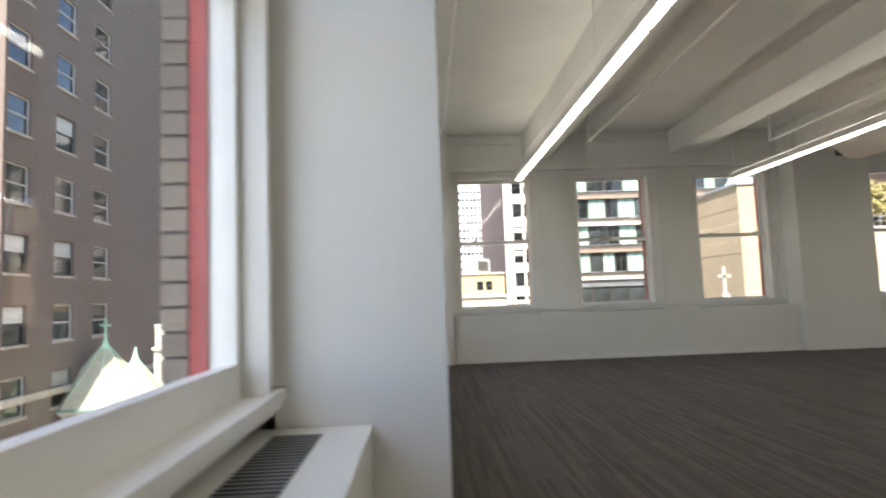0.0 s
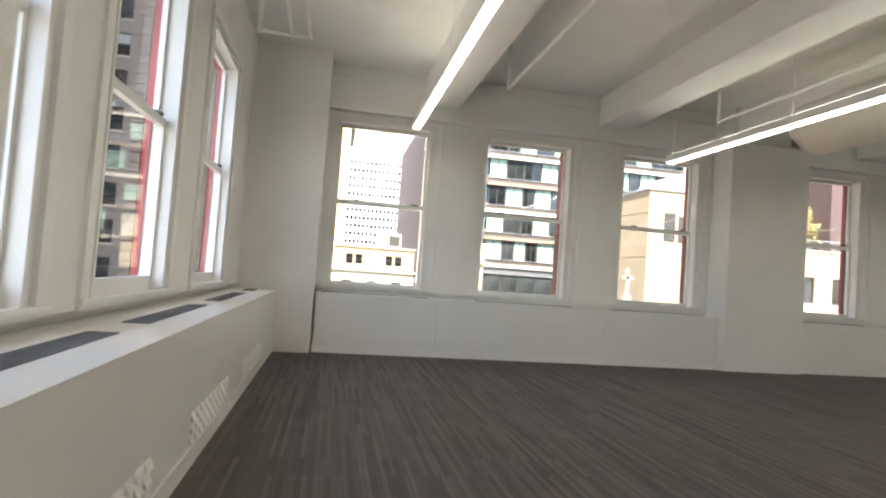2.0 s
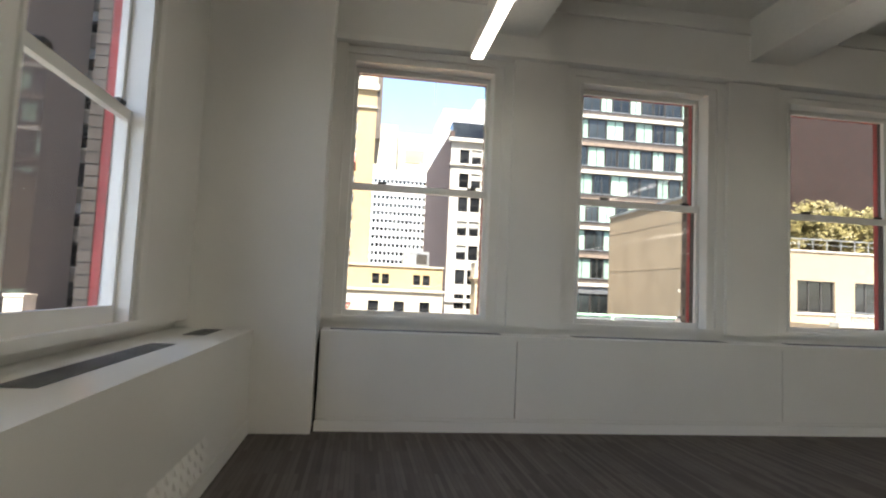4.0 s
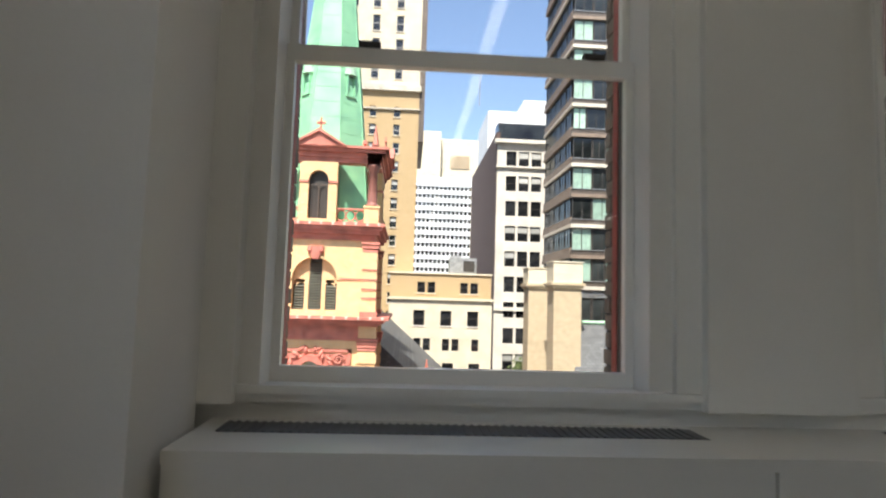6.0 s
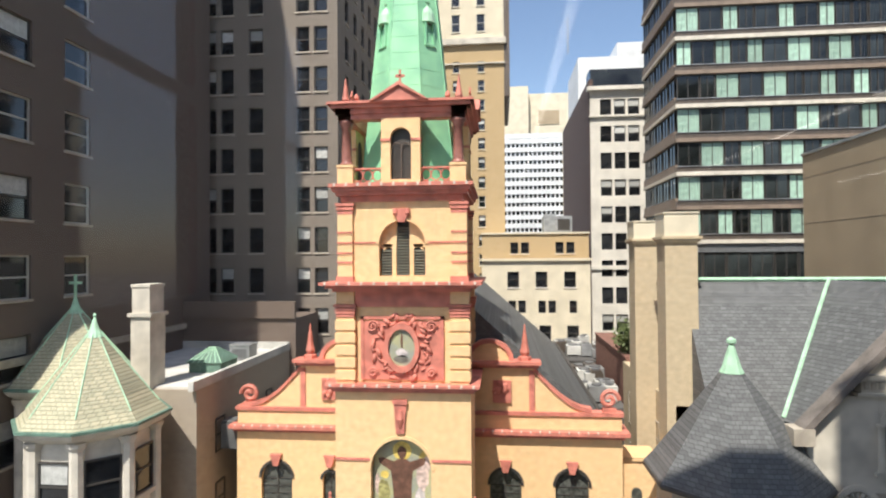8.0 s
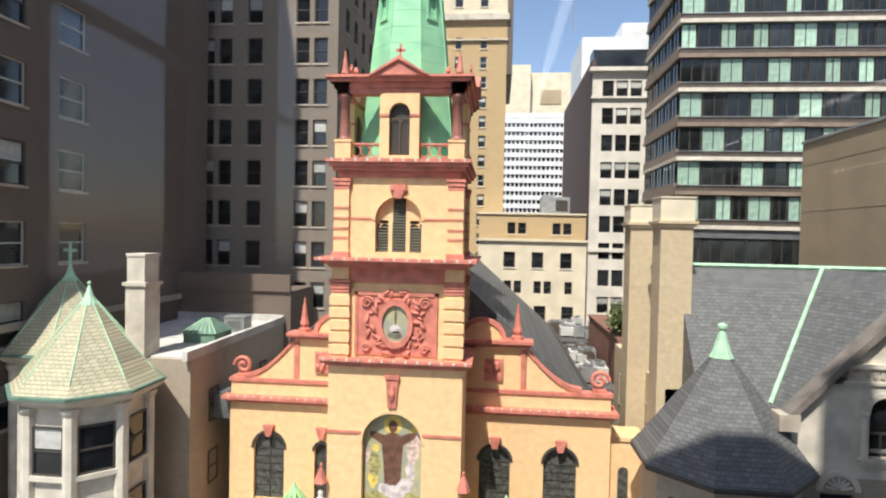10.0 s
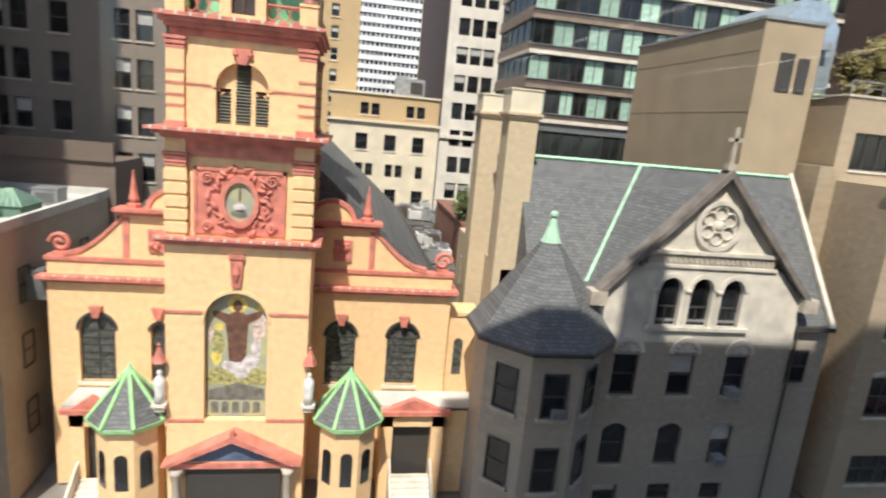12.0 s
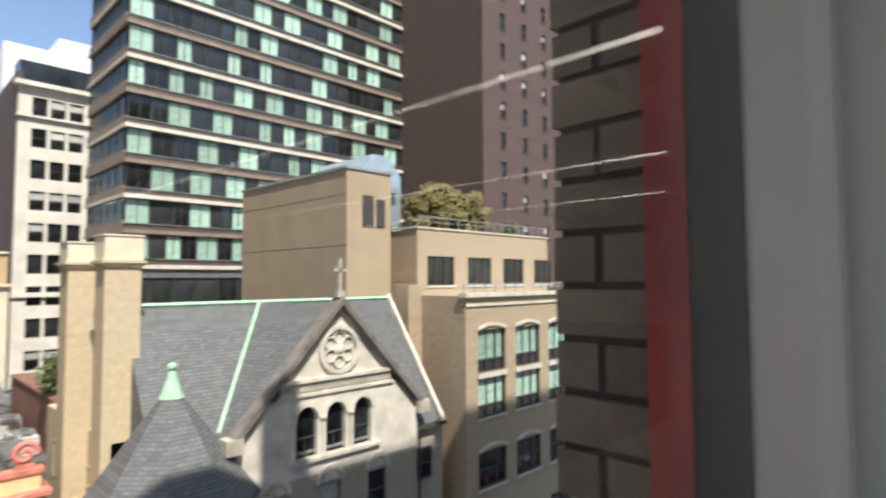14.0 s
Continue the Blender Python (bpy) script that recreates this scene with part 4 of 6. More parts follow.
for sx, x_out, win in ((-1, -14.2, ((-11.71, -10.08), (-8.46, -7.7))), (1, 7.0, ((0.05, 1.60), (3.25, 4.87)))):
    inner = CX + sx * 3.2
    lo, hi = sorted((x_out, inner))
    wing = cpart("wing", bmesh.new(), BUFF)
    bm = bmesh.new()
    openings = sorted((W(a, 0)[0], W(b, 0)[0]) for a, b in win)
    sill, spring = W(0, -12.6)[1], W(0, -9.9)[1]
    cut = [lo] + [(openings[0][1] + openings[1][0]) / 2] + [hi]
    for (a, b), (oa, ob) in zip(zip(cut, cut[1:]), openings):
        arch_wall(bm, a, b, -20, -8.3, WY, WY + 0.5, oa, ob, sill, spring, 10)
    box(bm, lo, hi, WY + 0.5, WY + 1.5, -20, -8.3)
    wing.data = mesh(bm, BUFF)
    for oa, ob in openings:
        lw = lancet(oa, ob, sill, spring, WY, wing)
        bm = bmesh.new()
        c = (oa + ob) / 2
        box(bm, c - 0.03, c + 0.03, WY + 0.2, WY + 0.26, sill, spring + (ob - oa) / 2)
        for i in range(7):
            box(bm, oa, ob, WY + 0.21, WY + 0.26, sill + 0.3 + i * 0.42, sill + 0.34 + i * 0.42)
        cpart("leading", bm, FRAMEDARK, under=wing)
        # added dark arch band: the opening's shaded edge put into colour, no hood there
        bm = bmesh.new()
        for i in range(12):
            r0, r1 = (ob - oa) / 2, (ob - oa) / 2 + 0.14
            a0, a1 = math.pi * i / 12, math.pi * (i + 1) / 12
            plate(bm, [(c + r * math.cos(a), spring + r * math.sin(a)) for r, a in ((r0, a0), (r1, a0), (r1, a1), (r0, a1))], WY - 0.06, WY + 0.1)
        cpart("arch_moulding", bm, FRAMEDARK, under=wing)
        bm = bmesh.new()
        plate(bm, [(c - 0.32, spring + 1.35), (c + 0.32, spring + 1.35), (c + 0.13, spring + 0.72), (c - 0.13, spring + 0.72)], WY - 0.22, WY)
        cpart("keystone", bm, TERRA, under=wing)
        cpart("window_sill", boxes((oa - 0.15, ob + 0.15, WY - 0.12, WY + 0.1, sill - 0.2, sill)), CREAM, under=wing)
    cpart("wing_cornice", boxes((lo - 0.15, hi + 0.15, WY - 0.15, WY + 1.5, -8.3, -8.1), (lo - 0.35, hi + 0.35, WY - 0.4, WY + 1.5, -8.1, -7.9)), TERRA, under=wing)
    for i in range(int((hi - lo) / 0.5)):
        cpart("cornice_block", boxes((lo + i * 0.5, lo + i * 0.5 + 0.08, WY - 0.41, WY - 0.3, -7.96, -7.87)), PALESTONE, under=wing)
    cpart("parapet", boxes((lo, hi, WY + 0.1, WY + 0.6, -7.9, -7.15)), BUFF, under=wing)
    cpart("parapet_coping", boxes((lo - 0.1, hi + 0.1, WY, WY + 0.7, -7.15, -6.95)), TERRA, under=wing)
    # upper wall nearest the tower, curved shoulder outside it
    xs = inner + sx * 3.3
    a, b = sorted((inner, xs))
    cpart("attic", boxes((a, b, WY + 0.15, WY + 0.7, -7.9, -4.6)), BUFF, under=wing)
    cpart("attic_cornice", boxes((a - 0.25, b + 0.25, WY - 0.1, WY + 0.9, -4.6, -4.42), (a - 0.35, b + 0.35, WY - 0.25, WY + 0.9, -4.42, -4.25)), TERRA, under=wing)
    outer = [(xs + sx * i * 0.30, -6.95 + 2.1 * (1 - math.sin(i / 10 * math.pi / 2)) ** 1.0) for i in range(11)]
    bm = bmesh.new()
    plate(bm, [(xs, -6.95)] + outer, WY + 0.2, WY + 0.6)
    cpart("shoulder", bm, BUFF, under=wing)
    bm = bmesh.new()
    for (xa, za), (xb, zb) in zip(outer, outer[1:]):
        plate(bm, [(xa, za), (xb, zb), (xb, zb + 0.22), (xa, za + 0.22)], WY + 0.1, WY + 0.7)
    box(bm, min(xs, xs - sx * 0.3), max(xs, xs - sx * 0.3), WY + 0.1, WY + 0.7, -6.95, -4.75)
    cpart("shoulder_coping", bm, TERRA, under=wing)
    bm = bmesh.new()
    for i in range(12):
        a0 = math.pi * i / 12
        plate(bm, [(inner + sx * 0.9 + 1.1 * math.cos(a0) , -4.25 + 0.95 * math.sin(a0)), (inner + sx * 0.9 + 1.1 * math.cos(a0 + math.pi / 12), -4.25 + 0.95 * math.sin(a0 + math.pi / 12)), (inner + sx * 0.9, -4.25)], WY + 0.2, WY + 0.5)
    cpart("crest", bm, BUFF, under=wing)
    bm = bmesh.new()
    for i in range(12):
        a0, a1 = math.pi * i / 12, math.pi * (i + 1) / 12
        plate(bm, [(inner + sx * 0.9 + r * math.cos(a), -4.25 + r * 0.9 * math.sin(a)) for r, a in ((1.05, a0), (1.3, a0), (1.3, a1), (1.05, a1))], WY + 0.1, WY + 0.6)
    cpart("crest_coping", bm, TERRA, under=wing)
    bm = bmesh.new()
    turned(bm, xs - sx * 0.5, WY + 0.35, [(-4.25, 0.36), (-4.05, 0.36), (-4.0, 0.2), (-3.8, 0.27), (-3.55, 0.2), (-2.3, 0.03)], 6)
    cpart("pinnacle", bm, TERRA, under=wing)
    bm = bmesh.new()
    for i in range(22):
        a0, r0 = i * 0.42, 0.52 * (1 - i / 26)
        a1, r1 = (i + 1) * 0.42, 0.52 * (1 - (i + 1) / 26)
        tube(bm, (x_out - sx * 0.6 + sx * r0 * math.cos(a0), WY + 0.35, -6.3 + r0 * math.sin(a0)), (x_out - sx * 0.6 + sx * r1 * math.cos(a1), WY + 0.35, -6.3 + r1 * math.sin(a1)), 0.13, 6)
    box(bm, x_out - sx * 0.6 - 0.35, x_out - sx * 0.6 + 0.35, WY + 0.15, WY + 0.55, -7.0, -6.75)
    cpart("scroll", bm, TERRA, under=wing)
    bm = bmesh.new()
    box(bm, inner + sx * 1.55 - 0.5, inner + sx * 1.55 + 0.5, WY + 0.02, WY + 0.16, -6.5, -5.3)
    for i in range(10):
        bmesh.ops.create_icosphere(bm, subdivisions=1, radius=0.17, matrix=Matrix.Translation((inner + sx * 1.55 + rng.uniform(-0.4, 0.4), WY + 0.02, -5.9 + rng.uniform(-0.5, 0.5))))
    cpart("carved_plaque", bm, TERRA, under=wing)

# narrow bay at the church's far side, with its low roof
side = cpart("side_bay", boxes((7.0, 8.9, WY + 0.6, WY + 2.5, -20, -9.6), (6.9, 9.0, WY + 0.5, WY + 2.5, -9.6, -9.4)), BUFF)
lancet(7.55, 8.1, -13.3, -11.3, WY + 0.3, side)
cpart("hood", boxes((-15.3, -14.3, WY + 0.3, WY + 1.4, -8.0, -7.9), (-15.25, -14.3, WY + 0.2, WY + 1.4, -9.4, -8.0)), SLATE, under=side)

# nave roof behind
bm = bmesh.new()
plate(bm, [(-14.6, -8.2), (6.6, -8.2), (-4.0, 1.2)], WY + 1.5, 64.0)
cpart("nave_roof", bm, SLATE)
cpart("nave_wall", boxes((-13.8, 5.8, WY + 1.5, 64, -20, -8.25)), BROWN)
bm = bmesh.new()
tube(bm, (6.65, WY + 1.6, -8.15), (6.65, 64, -8.15), 0.14, 8)
cpart("gutter", bm, FRAMEDARK)

# porch turrets with copper-ribbed slate roofs, statues, doors
for kx in (-9.15, 1.45):
    ky = 27.6
    bm = bmesh.new()
    turned(bm, kx, ky, [(-20, 1.5), (-14.2, 1.5)], 8, TURN)
    tur = cpart("porch_turret", bm, BUFF)
    bm = bmesh.new()
    turned(bm, kx, ky, [(-14.2, 1.6), (-14.0, 1.85), (-13.8, 1.9)], 8, TURN)
    cpart("eaves", bm, RIBGREEN, under=tur)
    bm = bmesh.new()
    turned(bm, kx, ky, [(-13.8, 1.85), (-11.6, 0.12)], 8, TURN)
    cpart("roof", bm, SLATE, under=tur)
    for i in range(8):
        a = TURN + i * math.pi / 4
        bm = bmesh.new()
        tube(bm, (kx + 1.87 * math.cos(a), ky + 1.87 * math.sin(a), -13.78), (kx + 0.12 * math.cos(a), ky + 0.12 * math.sin(a), -11.57), 0.1, 6)
        cpart("copper_rib", bm, RIBGREEN, under=tur)
    bm = bmesh.new()
    turned(bm, kx, ky, [(-11.7, 0.2), (-11.4, 0.1), (-11.2, 0.04)], 8)
    cpart("finial", bm, COPPER, under=tur)
    for i, a in enumerate((-90, -135, -45)):
        bm = bmesh.new()
        plate(bm, arch(-0.3, 0.3, -17.2, -15.6, 8), -1.42, -1.36)
        w = cpart("arched_window", bm, DARKGLASS, under=tur)
        w.matrix_local = pose(kx, ky, 0, 0, 0, a + 90)
for x in (-7.55, -0.6):
    st = cpart("bracket", boxes((x - 0.32, x + 0.32, CY - 0.5, CY + 0.1, -13.0, -12.85), (x - 0.22, x + 0.22, CY - 0.38, CY + 0.1, -13.25, -13.0)), PALESTONE)
    bm = bmesh.new()
    turned(bm, x, CY - 0.2, [(-10.75, 0.36), (-10.6, 0.3), (-10.0, 0.05), (-9.9, 0.08), (-9.8, 0.02)], 6)
    cpart("statue_canopy", bm, TERRA)
    bm = bmesh.new()
    turned(bm, x, CY - 0.2, [(-12.85, 0.27), (-12.4, 0.22), (-11.9, 0.26), (-11.6, 0.24), (-11.45, 0.1), (-11.38, 0.11), (-11.25, 0.13), (-11.12, 0.05)], 10)
    smooth(thing("statue", "white stone statue on a bracket of the church tower", "statue", group="tower statues", bm=bm, mats=STATUE))
bm = bmesh.new()
plate(bm, [(-7.1, -15.9), (-1.1, -15.9), (-4.1, -14.5)], CY - 0.5, CY)
por = cpart("porch_gable", bm, BUFF)
bm = bmesh.new()
plate(bm, [(-7.4, -15.9), (-7.0, -15.9), (-4.1, -14.6), (-1.2, -15.9), (-0.8, -15.9), (-4.1, -14.25)], CY - 0.95, CY)
box(bm, -4.2, -4.0, CY - 0.9, CY - 0.7, -14.3, -13.95)
cpart("rake", bm, TERRA, under=por)
cpart("doorway", boxes((-6.4, -1.8, CY - 0.3, CY - 0.02, -20, -16.2)), SASH, under=por)
bm = bmesh.new()
plate(bm, [(-6.3, -15.82), (-1.9, -15.82), (-4.1, -14.78)], CY - 0.53, CY - 0.5)
cpart("tympanum", bm, material("blue_grey_panel", (0.10, 0.13, 0.2), 0.6, vary=0.2), under=por)
for x in (-6.75, -1.45):
    bm = bmesh.new()
    turned(bm, x, CY - 0.6, [(-20, 0.32), (-19.7, 0.32), (-19.6, 0.24), (-16.6, 0.2), (-16.5, 0.27), (-16.2, 0.33)], 12)
    smooth(cpart("porch_column", bm, STONE, under=por))
cpart("lintel", boxes((-7.0, -1.2, CY - 0.6, CY, -16.2, -15.9)), TERRA, under=por)
for a, b in ((-12.6, -10.4), (3.3, 6.9)):
    y = 29.0
    p = cpart("side_porch", boxes((a, a + 0.7, y, WY, -20, -14.6), (b - 0.7, b, y, WY, -20, -14.6), (a, b, y, WY, -15.4, -14.6)), BUFF)
    cpart("side_door", boxes((a + 0.7, b - 0.7, y + 0.5, y + 0.6, -20, -15.4)), SASH, under=p)
    cpart("porch_cornice", boxes((a - 0.3, b + 0.3, y - 0.3, WY, -14.6, -14.35)), TERRA, under=p)
    bm = bmesh.new()
    plate(bm, [(a + 0.2, -14.35), (b - 0.2, -14.35), ((a + b) / 2, -13.7)], y - 0.15, y + 0.3)
    cpart("porch_pediment", bm, TERRA, under=p)
cpart("porch_roof", boxes((2.9, 8.9, 29.2, WY, -14.35, -14.2)), ROOFING)
cpart("porch_roof", boxes((-12.9, -10.2, 29.0, WY, -14.35, -14.2)), ROOFING)
cpart("end_bay", boxes((7.0, 9.0, 29.6, WY + 0.6, -20, -14.9), (6.9, 9.1, 29.4, WY + 0.6, -14.9, -14.6)), BUFF)
for x0, x1 in ((-12.2, -10.8), (4.0, 6.2)):
    bm = bmesh.new()
    for i in range(9):
        box(bm, x0, x1, 26.6 + i * 0.28, 29.0, -19.98 + i * 0.18, -19.8 + i * 0.18)
    cpart("entrance_steps", bm, PALESTONE)
    for x in (x0 - 0.12, x1):
        bm = bmesh.new()
        loft(bm, [[(xx, 26.5, -19.98), (xx, 26.5, -19.2), (xx, 29.0, -17.4), (xx, 29.0, -19.98)] for xx in (x, x + 0.12)])
        cpart("step_wall", bm, PALESTONE)


# ---- the stone house with turret and gable ----
house = thing("rectory", "grey stone townhouse with slate roof, round turret and carved gable", "house")


def hpart(name, bm, mat, label="", under=None):
    return part(name, bm, mat, under or house, label)


GY = 27.0
cols_g = [(15.5, 17.0), (18.9, 20.4), (22.3, 23.7)]
rows_g = [(-19.0, -17.9), (-16.6, -14.0), (-12.3, -9.9)]
bm = bmesh.new()
grid_wall(bm, 14.2, 26.2, -20, -9.9 + 0.75, cols_g, rows_g)
bm.transform(pose(0, GY, 0))
hpart("front_wall", bm, RECTORY)
bm = boxes((17.2, 22.8, GY, GY + 0.45, -9.15, -8.2))
plate(bm, [(14.2, -9.15), (17.2, -9.15), (17.2, -4.92), (15.75, -4.92), (14.2, -6.45)], GY, GY + 0.45)
plate(bm, [(22.8, -9.15), (26.2, -9.15), (26.2, -6.45), (24.65, -4.92), (22.8, -4.92)], GY, GY + 0.45)
hpart("upper_wall", bm, PALESTONE)
for i in range(3):
    a = 17.2 + i * 1.867
    bm = bmesh.new()
    arch_wall(bm, a, a + 1.867, -8.2, -4.9, GY - 0.02, GY + 0.45, a + 0.28, a + 1.58, -8.2, -6.1, 10)
    hpart("arcade_bay", bm, PALESTONE)
    bm = bmesh.new()
    plate(bm, arch(a + 0.28, a + 1.58, -8.2, -6.1, 10), GY + 0.3, GY + 0.34)
    w = hpart("arched_window", bm, DARKGLASS)
    hpart("window_frame", boxes((a + 0.28, a + 1.58, GY + 0.24, GY + 0.3, -7.2, -7.1), (a + 0.9, a + 0.96, GY + 0.24, GY + 0.3, -8.2, -7.15)), FRAMEDARK, under=w)
    bm = bmesh.new()
    for k in range(10):
        c, a0, a1 = a + 0.93, math.pi * k / 10, math.pi * (k + 1) / 10
        plate(bm, [(c + r * math.cos(q), -6.1 + r * math.sin(q)) for r, q in ((0.65, a0), (0.88, a0), (0.88, a1), (0.65, a1))], GY - 0.09, GY)
    hpart("arch_hood", bm, PALESTONE)
    bm = bmesh.new()
    turned(bm, a + 0.05, GY - 0.08, [(-8.2, 0.17), (-8.05, 0.12), (-6.35, 0.11), (-6.2, 0.2), (-6.1, 0.2)], 8)
    hpart("colonnette", bm, PALESTONE)
hpart("arcade_sill", boxes((17.0, 23.1, GY - 0.2, GY + 0.1, -8.4, -8.2)), PALESTONE)
hpart("frieze", boxes((16.3, 24.2, GY - 0.12, GY + 0.45, -4.9, -4.75), (16.5, 24.0, GY - 0.03, GY + 0.45, -4.75, -4.15), (16.2, 24.3, GY - 0.2, GY + 0.45, -4.15, -3.95)), PALESTONE)
bm = bmesh.new()
for i in range(24):
    box(bm, 16.6 + i * 0.31, 16.8 + i * 0.31, GY - 0.1, GY, -4.6, -4.3)
hpart("carved_frieze", bm, STONE)
bm = bmesh.new()
plate(bm, [(16.5, -3.95), (23.9, -3.95), (20.2, 0.0)], GY + 0.05, GY + 0.45)
gable = hpart("gable", bm, PALESTONE)
bm = bmesh.new()
for i in range(28):
    a0, a1 = 2 * math.pi * i / 28, 2 * math.pi * (i + 1) / 28
    plate(bm, [(20.2 + r * math.cos(a), -2.55 + r * math.sin(a)) for r, a in ((1.12, a0), (1.36, a0), (1.36, a1), (1.12, a1))], GY - 0.14, GY + 0.06)
rose = hpart("rose_ring", bm, PALESTONE, under=gable)
for i in range(6):
    a = i * math.pi / 3 + 0.5
    bm = bmesh.new()
    for k in range(12):
        q0, q1 = 2 * math.pi * k / 12, 2 * math.pi * (k + 1) / 12
        tube(bm, (20.2 + 0.68 * math.cos(a) + 0.36 * math.cos(q0), GY - 0.02, -2.55 + 0.68 * math.sin(a) + 0.36 * math.sin(q0)), (20.2 + 0.68 * math.cos(a) + 0.36 * math.cos(q1), GY - 0.02, -2.55 + 0.68 * math.sin(a) + 0.36 * math.sin(q1)), 0.07, 6)
    hpart("rose_lobe", bm, PALESTONE, under=gable)
bm = bmesh.new()
bmesh.ops.create_icosphere(bm, subdivisions=2, radius=0.34, matrix=Matrix.Translation((20.2, GY, -2.55)) @ Matrix.Diagonal((1, 0.5, 1, 1)))
smooth(hpart("rose_boss", bm, PALESTONE, under=gable))
for sx in (-1, 1):
    bm = bmesh.new()
    x_out, z_out = 20.2 + sx * 6.3, -6.5
    plate(bm, [(20.2, 0.0), (20.2, 0.45), (x_out, z_out + 0.22), (x_out, z_out - 0.2)], GY - 0.4, GY + 0.5)
    hpart("gable_coping", bm, WEATHERED)
    hpart("kneeler", boxes((x_out - 0.45, x_out + 0.45, GY - 0.45, GY + 0.5, z_out - 0.55, z_out + 0.2)), STONE)
bm = boxes((20.1, 20.3, GY - 0.1, GY + 0.1, 0.5, 2.6), (19.75, 20.65, GY - 0.1, GY + 0.1, 1.85, 2.05), (19.95, 20.45, GY - 0.22, GY + 0.22, 0.4, 0.75))
hpart("gable_cross", bm, STONE)
for k, (a, b) in enumerate(cols_g):
    for j, (c, d) in enumerate(rows_g):
        o = new("window", window_mesh(b - a, d - c, FRAMEDARK, DARKGLASS, shade=BLIND if (k + j) % 3 == 0 else None))
        o.parent, o.matrix_local = house, pose(a, GY + 0.15, c)
        hpart("window_sill", boxes((a - 0.12, b + 0.12, GY - 0.1, GY + 0.1, c - 0.16, c)), STONE)
    bm = bmesh.new()
    c0, r0 = (a + b) / 2, (b - a) / 2
    for i in range(10):
        q0, q1 = math.pi * i / 10, math.pi * (i + 1) / 10
        plate(bm, [(c0 + r * math.cos(q), -9.75 + r * math.sin(q)) for r, q in ((r0 - 0.06, q0), (r0 + 0.2, q0), (r0 + 0.2, q1), (r0 - 0.06, q1))], GY - 0.1, GY + 0.02)
    hpart("window_arch", bm, PALESTONE)
    bm = bmesh.new()
    for i in range(7):
        q = math.pi * (i + 0.5) / 7
        tube(bm, (c0 + 0.12 * math.cos(q), GY - 0.02, -9.72 + 0.12 * math.sin(q)), (c0 + (r0 - 0.14) * math.cos(q), GY - 0.05, -9.72 + (r0 - 0.14) * math.sin(q)), 0.07, 6)
    hpart("carved_shell", bm, PALESTONE)
    bm = bmesh.new()
    for i in range(8):
        xa, xb = a + (b - a) * i / 8, a + (b - a) * (i + 1) / 8
        za, zb = (-14.0 - 0.35 + 0.35 * math.sin(math.pi * k / 8) for k in (i, i + 1))
        plate(bm, [(xa, za), (xb, zb), (xb, -13.9), (xa, -13.9)], GY - 0.03, GY + 0.16)
    hpart("segmental_head", bm, RECTORY)
for x, z in ((22.6, -12.28), (22.6, -16.58)):
    ac = thing("air_conditioner", "white window air conditioner set in a sash", "air conditioner", group="window air conditioners")
    part("case", boxes((x, x + 0.75, GY - 0.4, GY + 0.25, z, z + 0.5)), ACMETAL, ac)
    part("grille", boxes(*[(x + 0.05, x + 0.7, GY - 0.412, GY - 0.4, z + 0.07 + i * 0.075, z + 0.1 + i * 0.075) for i in range(5)]), GRILLE, ac)

# main roof, cross roof, flashings
bm = bmesh.new()
loft(bm, [[(10.6, GY + 0.2, -8.0), (10.6, GY + 5.7, 0.0), (10.6, GY + 11.2, -8.0)], [(28.6, GY + 0.2, -8.0), (28.6, GY + 5.7, 0.0), (28.6, GY + 11.2, -8.0)]])
hpart("main_roof", bm, SLATE)
bm = bmesh.new()
loft(bm, [[(14.1 - q, y, -6.4), (20.2 - q, y, 0.02), (26.3 - q, y, -6.4)] for y, q in ((GY + 0.45, 0.0), (GY + 5.9, 1.9))])
hpart("cross_roof", bm, SLATESIDE)
bm = bmesh.new()
tube(bm, (10.5, GY + 5.7, 0.05), (28.7, GY + 5.7, 0.05), 0.14, 6)
hpart("ridge_flashing", bm, COPPERLIGHT)
for sx in (-1, 1):
    bm = bmesh.new()
    tube(bm, (18.35 + sx * 0.1, GY + 5.6, 0.06), (19.9 + sx * 6.05, GY + 1.35, -6.28), 0.10, 6)
    hpart("valley_flashing", bm, COPPERLIGHT)
bm = bmesh.new()
loft(bm, [[(28.5, GY - 0.1, -8.3), (28.5, GY - 0.1, -7.95), (28.5, GY + 5.7, 0.35), (28.5, GY + 5.7, 0.0)], [(28.8, GY - 0.1, -8.3), (28.8, GY - 0.1, -7.95), (28.8, GY + 5.7, 0.35), (28.8, GY + 5.7, 0.0)]])
hpart("end_coping", bm, PALESTONE)
hpart("body", boxes((10.6, 14.2, GY + 1.0, GY + 11, -20, -8.0), (14.2, 26.2, GY + 0.46, GY + 11, -20, -8.0), (26.2, 28.8, GY + 0.3, GY + 11, -20, -8.0)), RECTORY)
o = new("window", window_mesh(1.2, 2.0, FRAMEDARK, DARKGLASS))
o.parent, o.matrix_local = house, pose(26.5, GY + 0.18, -11.5)
hpart("eaves_gutter", boxes((26.2, 28.8, GY - 0.1, GY + 0.4, -8.25, -8.0)), FRAMEDARK)
bm = bmesh.new()
tube(bm, (26.35, GY - 0.08, -20), (26.35, GY - 0.08, -8.2), 0.07, 8)
hpart("downpipe", bm, FRAMEDARK)

